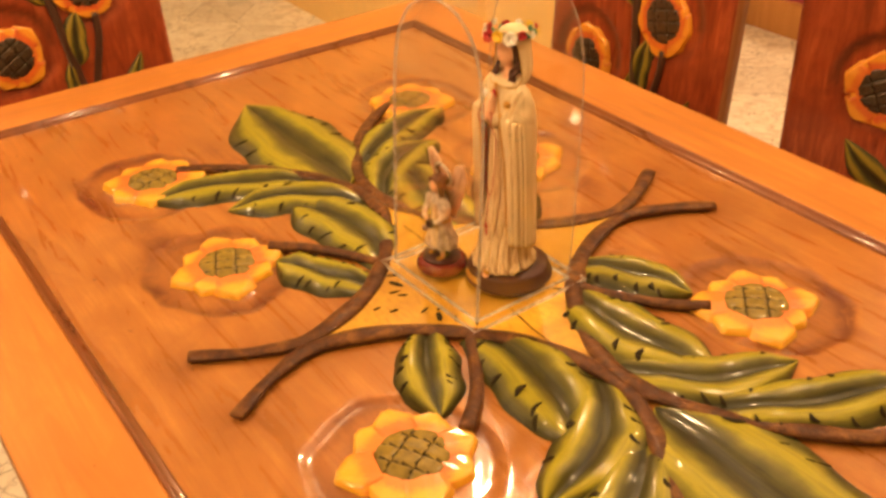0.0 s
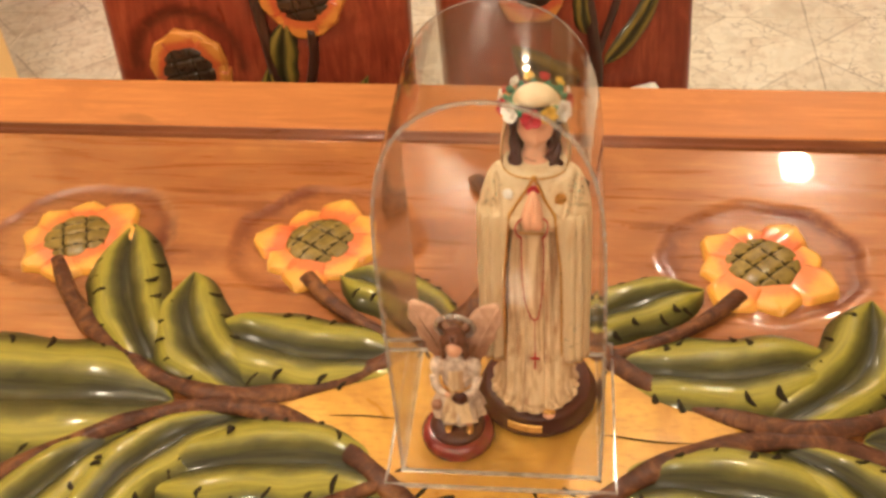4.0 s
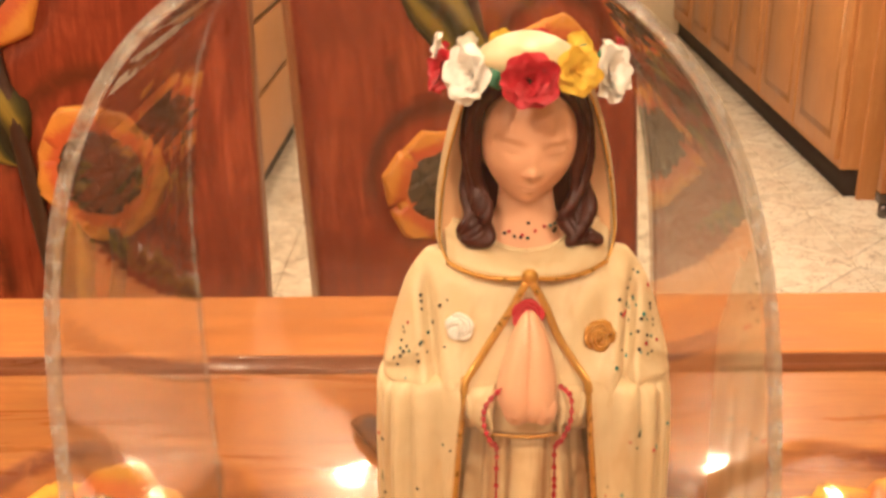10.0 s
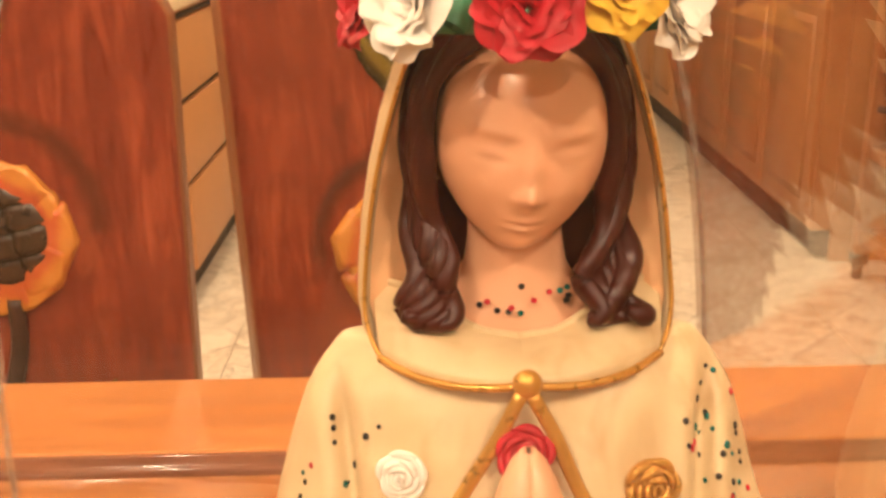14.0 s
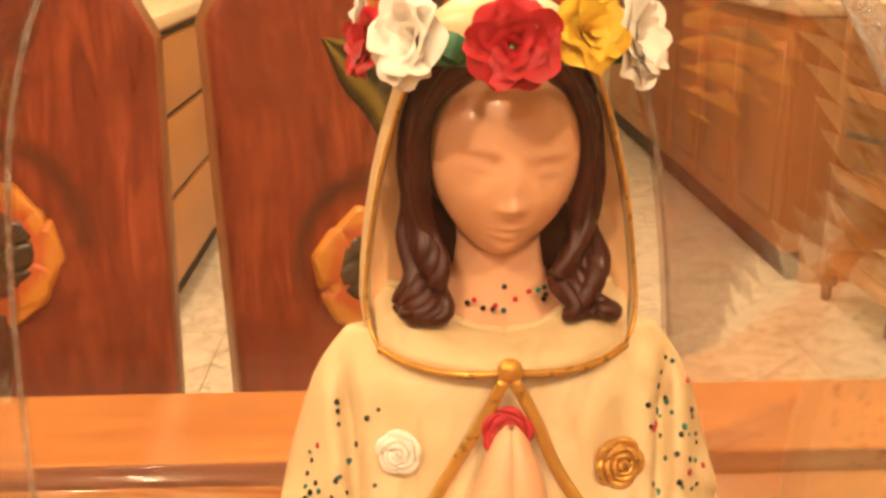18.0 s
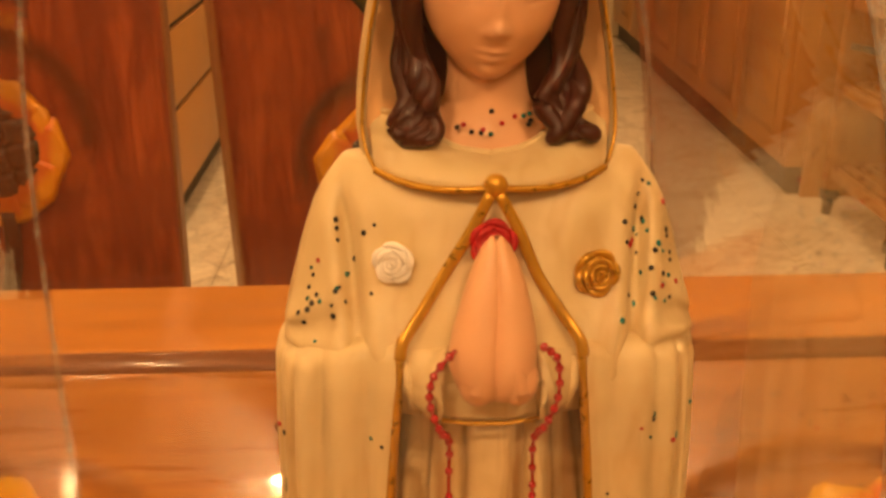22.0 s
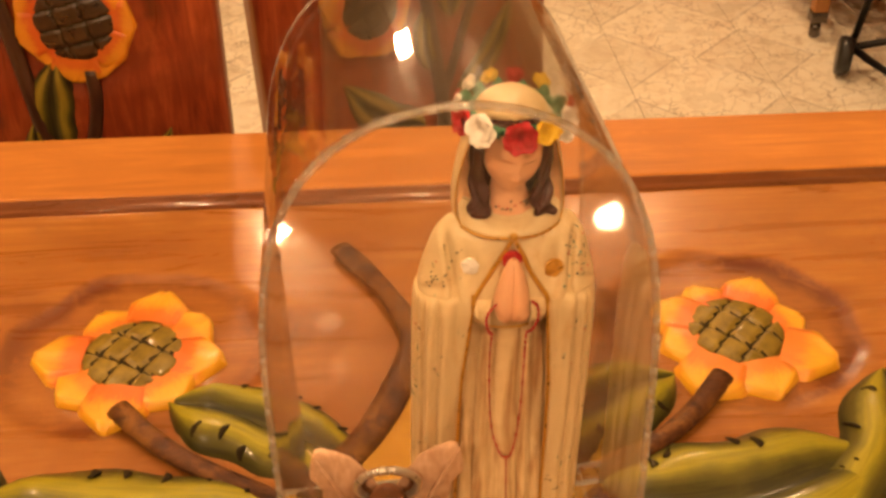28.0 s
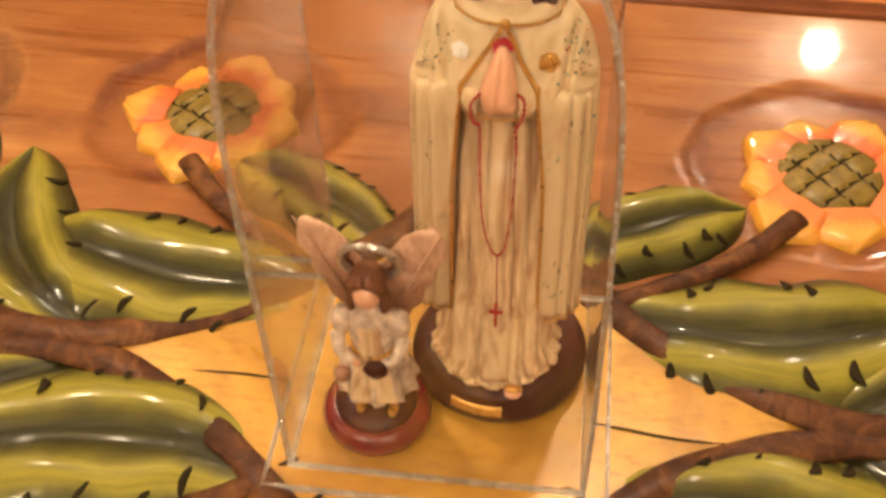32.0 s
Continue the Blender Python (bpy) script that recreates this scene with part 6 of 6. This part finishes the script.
bowl = thing("white_bowl", "white ceramic bowl with a fluted rim on the lower shelf", "bowl")
bm = bmesh.new()
loft(bm, [[(0.80 + r * (1 + w * math.cos(9 * t)) * math.cos(t), 3.05 + r * (1 + w * math.cos(9 * t)) * math.sin(t), z) for t in (6.28319 * k / 54 for k in range(54))] for r, z, w in ((0.05, 0.1605, 0), (0.06, 0.165, 0), (0.10, 0.22, 0.03), (0.135, 0.29, 0.08), (0.128, 0.288, 0.08), (0.09, 0.22, 0.03), (0.04, 0.18, 0))])
part("vessel", bm, M["white"], bowl)

# folding wire trolley
wt = thing("wire_trolley", "black wire shopping trolley with round casters", "trolley")
bm = bmesh.new()
lathe(bm, [(0.016, -0.020), (0.050, -0.018), (0.056, -0.008), (0.056, 0.008), (0.050, 0.018), (0.016, 0.020)], (0, 0), 24)
wheel = part("wheel", bm, M["black"], wt, at=pose(0.583, 2.605, 0.057, 90, 0, 70))
for x, y in ((0.587, 2.268), (1.02, 2.64), (1.03, 2.30)):
    twin(wheel, pose(x, y, 0.057, 90, 0, 70), wt)
A, B, C, D = Vector((0.61, 2.63, 0.07)), Vector((0.67, 2.37, 0.07)), Vector((1.08, 2.41, 0.07)), Vector((1.02, 2.67, 0.105))
bm = bmesh.new()
tube(bm, [A, B, C, D, A], 0.011, 8)
part("base_frame", bm, M["wire"], wt)
for p in (A, B, C, D):
    bm = bmesh.new()
    tube(bm, [p, p + Vector((0.10, 0.03, 0.80))], 0.010, 8)
    part("upright", bm, M["wire"], wt)
for p, x, y in ((A, 0.583, 2.605), (B, 0.587, 2.268), (C, 1.03, 2.30), (D, 1.02, 2.64)):
    bm = bmesh.new()
    tube(bm, [(x, y - 0.026, 0.057), (x, y - 0.026, 0.10), p], 0.006, 8)
    tube(bm, [(x, y + 0.026, 0.057), (x, y + 0.026, 0.10), p], 0.006, 8)
    part("caster_fork", bm, M["wire"], wt)
bm = bmesh.new()
up = Vector((0.03, 0.01, 0.20))
A, B, C, D = A + up, B + up, C + up, D + up
for p, q in ((A, B), (B, C), (C, D), (D, A)):
    for k in range(1, 13):
        s = p.lerp(q, k / 13)
        tube(bm, [s, s + Vector((0.06, 0.02, 0.50))], 0.0018, 5)
    for k in range(1, 9):
        h = Vector((0.06, 0.02, 0.50)) * k / 8
        tube(bm, [p + h, q + h], 0.0018, 5)
for k in range(1, 11):
    tube(bm, [A.lerp(B, k / 11), D.lerp(C, k / 11)], 0.0018, 5)
part("mesh_basket", bm, M["wire"], wt)
bm = bmesh.new()
loft(bm, [[Vector((0.84 + a * math.cos(t) * (1 + 0.08 * math.sin(5 * t + 9 * z)), 2.465 + b * math.sin(t) * (1 + 0.06 * math.sin(4 * t)), z)) for t in (6.28319 * k / 32 for k in range(32))] for a, b, z in ((0.13, 0.07, 0.328), (0.16, 0.09, 0.345), (0.17, 0.10, 0.45), (0.19, 0.10, 0.6), (0.13, 0.06, 0.70))])
tagged(part("cloth_bag", bm, M["maroon"]), "soft maroon cloth bag standing in the wire trolley", "bag")
# a dark red crate behind the trolley
part_box = thing("storage_box", "dark maroon storage box beside the wooden cart", "box")
part("body", box(bmesh.new(), 1.25, 1.75, 2.40, 3.25, 0.0, 0.75, 0.01), M["maroon"], part_box)
part("lid", box(bmesh.new(), 1.24, 1.76, 2.39, 3.26, 0.752, 0.79, 0.006), M["maroon"], part_box)

# ---- floor of large marbled tiles ----
floor = tagged(part("floor", box(bmesh.new(), ROOM[0], ROOM[1], ROOM[2], ROOM[3], -0.12, -0.003), M["grout"], smooth=False), "cream marbled tile floor with thin grout joints", "floor", kind="structure")
TILE, JX, JY = 0.41, 0.383, 2.735


def tile_bm():
    bm = bmesh.new()
    h, b = TILE / 2 - 0.0013, 0.0015
    rings = [[(sx * k, sy * k, z) for sx, sy in ((-1, -1), (1, -1), (1, 1), (-1, 1))] for k, z in ((h, -0.003), (h, -b), (h - b, 0.0))]
    loft(bm, rings)
    return bm


tile = None
rest = []
i0, i1 = math.ceil((ROOM[0] - JX) / TILE), math.floor((ROOM[1] - JX) / TILE) - 1
j0, j1 = math.ceil((ROOM[2] - JY) / TILE), math.floor((ROOM[3] - JY) / TILE) - 1
for i in range(i0, i1 + 1):
    for j in range(j0, j1 + 1):
        x, y = JX + TILE * (i + 0.5), JY + TILE * (j + 0.5)
        if y > 0.9 and -4.9 < x < 1.5:
            m = pose(x, y, 0, 0, 0, 0)
            if tile is None:
                tile = part("tile", tile_bm(), M["tile"], floor, smooth=False, at=m)
            else:
                twin(tile, m, floor)
        else:
            rest.append((x, y))
bm = bmesh.new()
h = TILE / 2 - 0.0013
for x, y in rest:
    bm.faces.new([bm.verts.new((x + sx * h, y + sy * h, 0.0)) for sx, sy in ((-1, -1), (1, -1), (1, 1), (-1, 1))])
tagged(part("far_tiles", bm, M["tile"], floor, smooth=False), "more of the same tiles", kind="stuff")
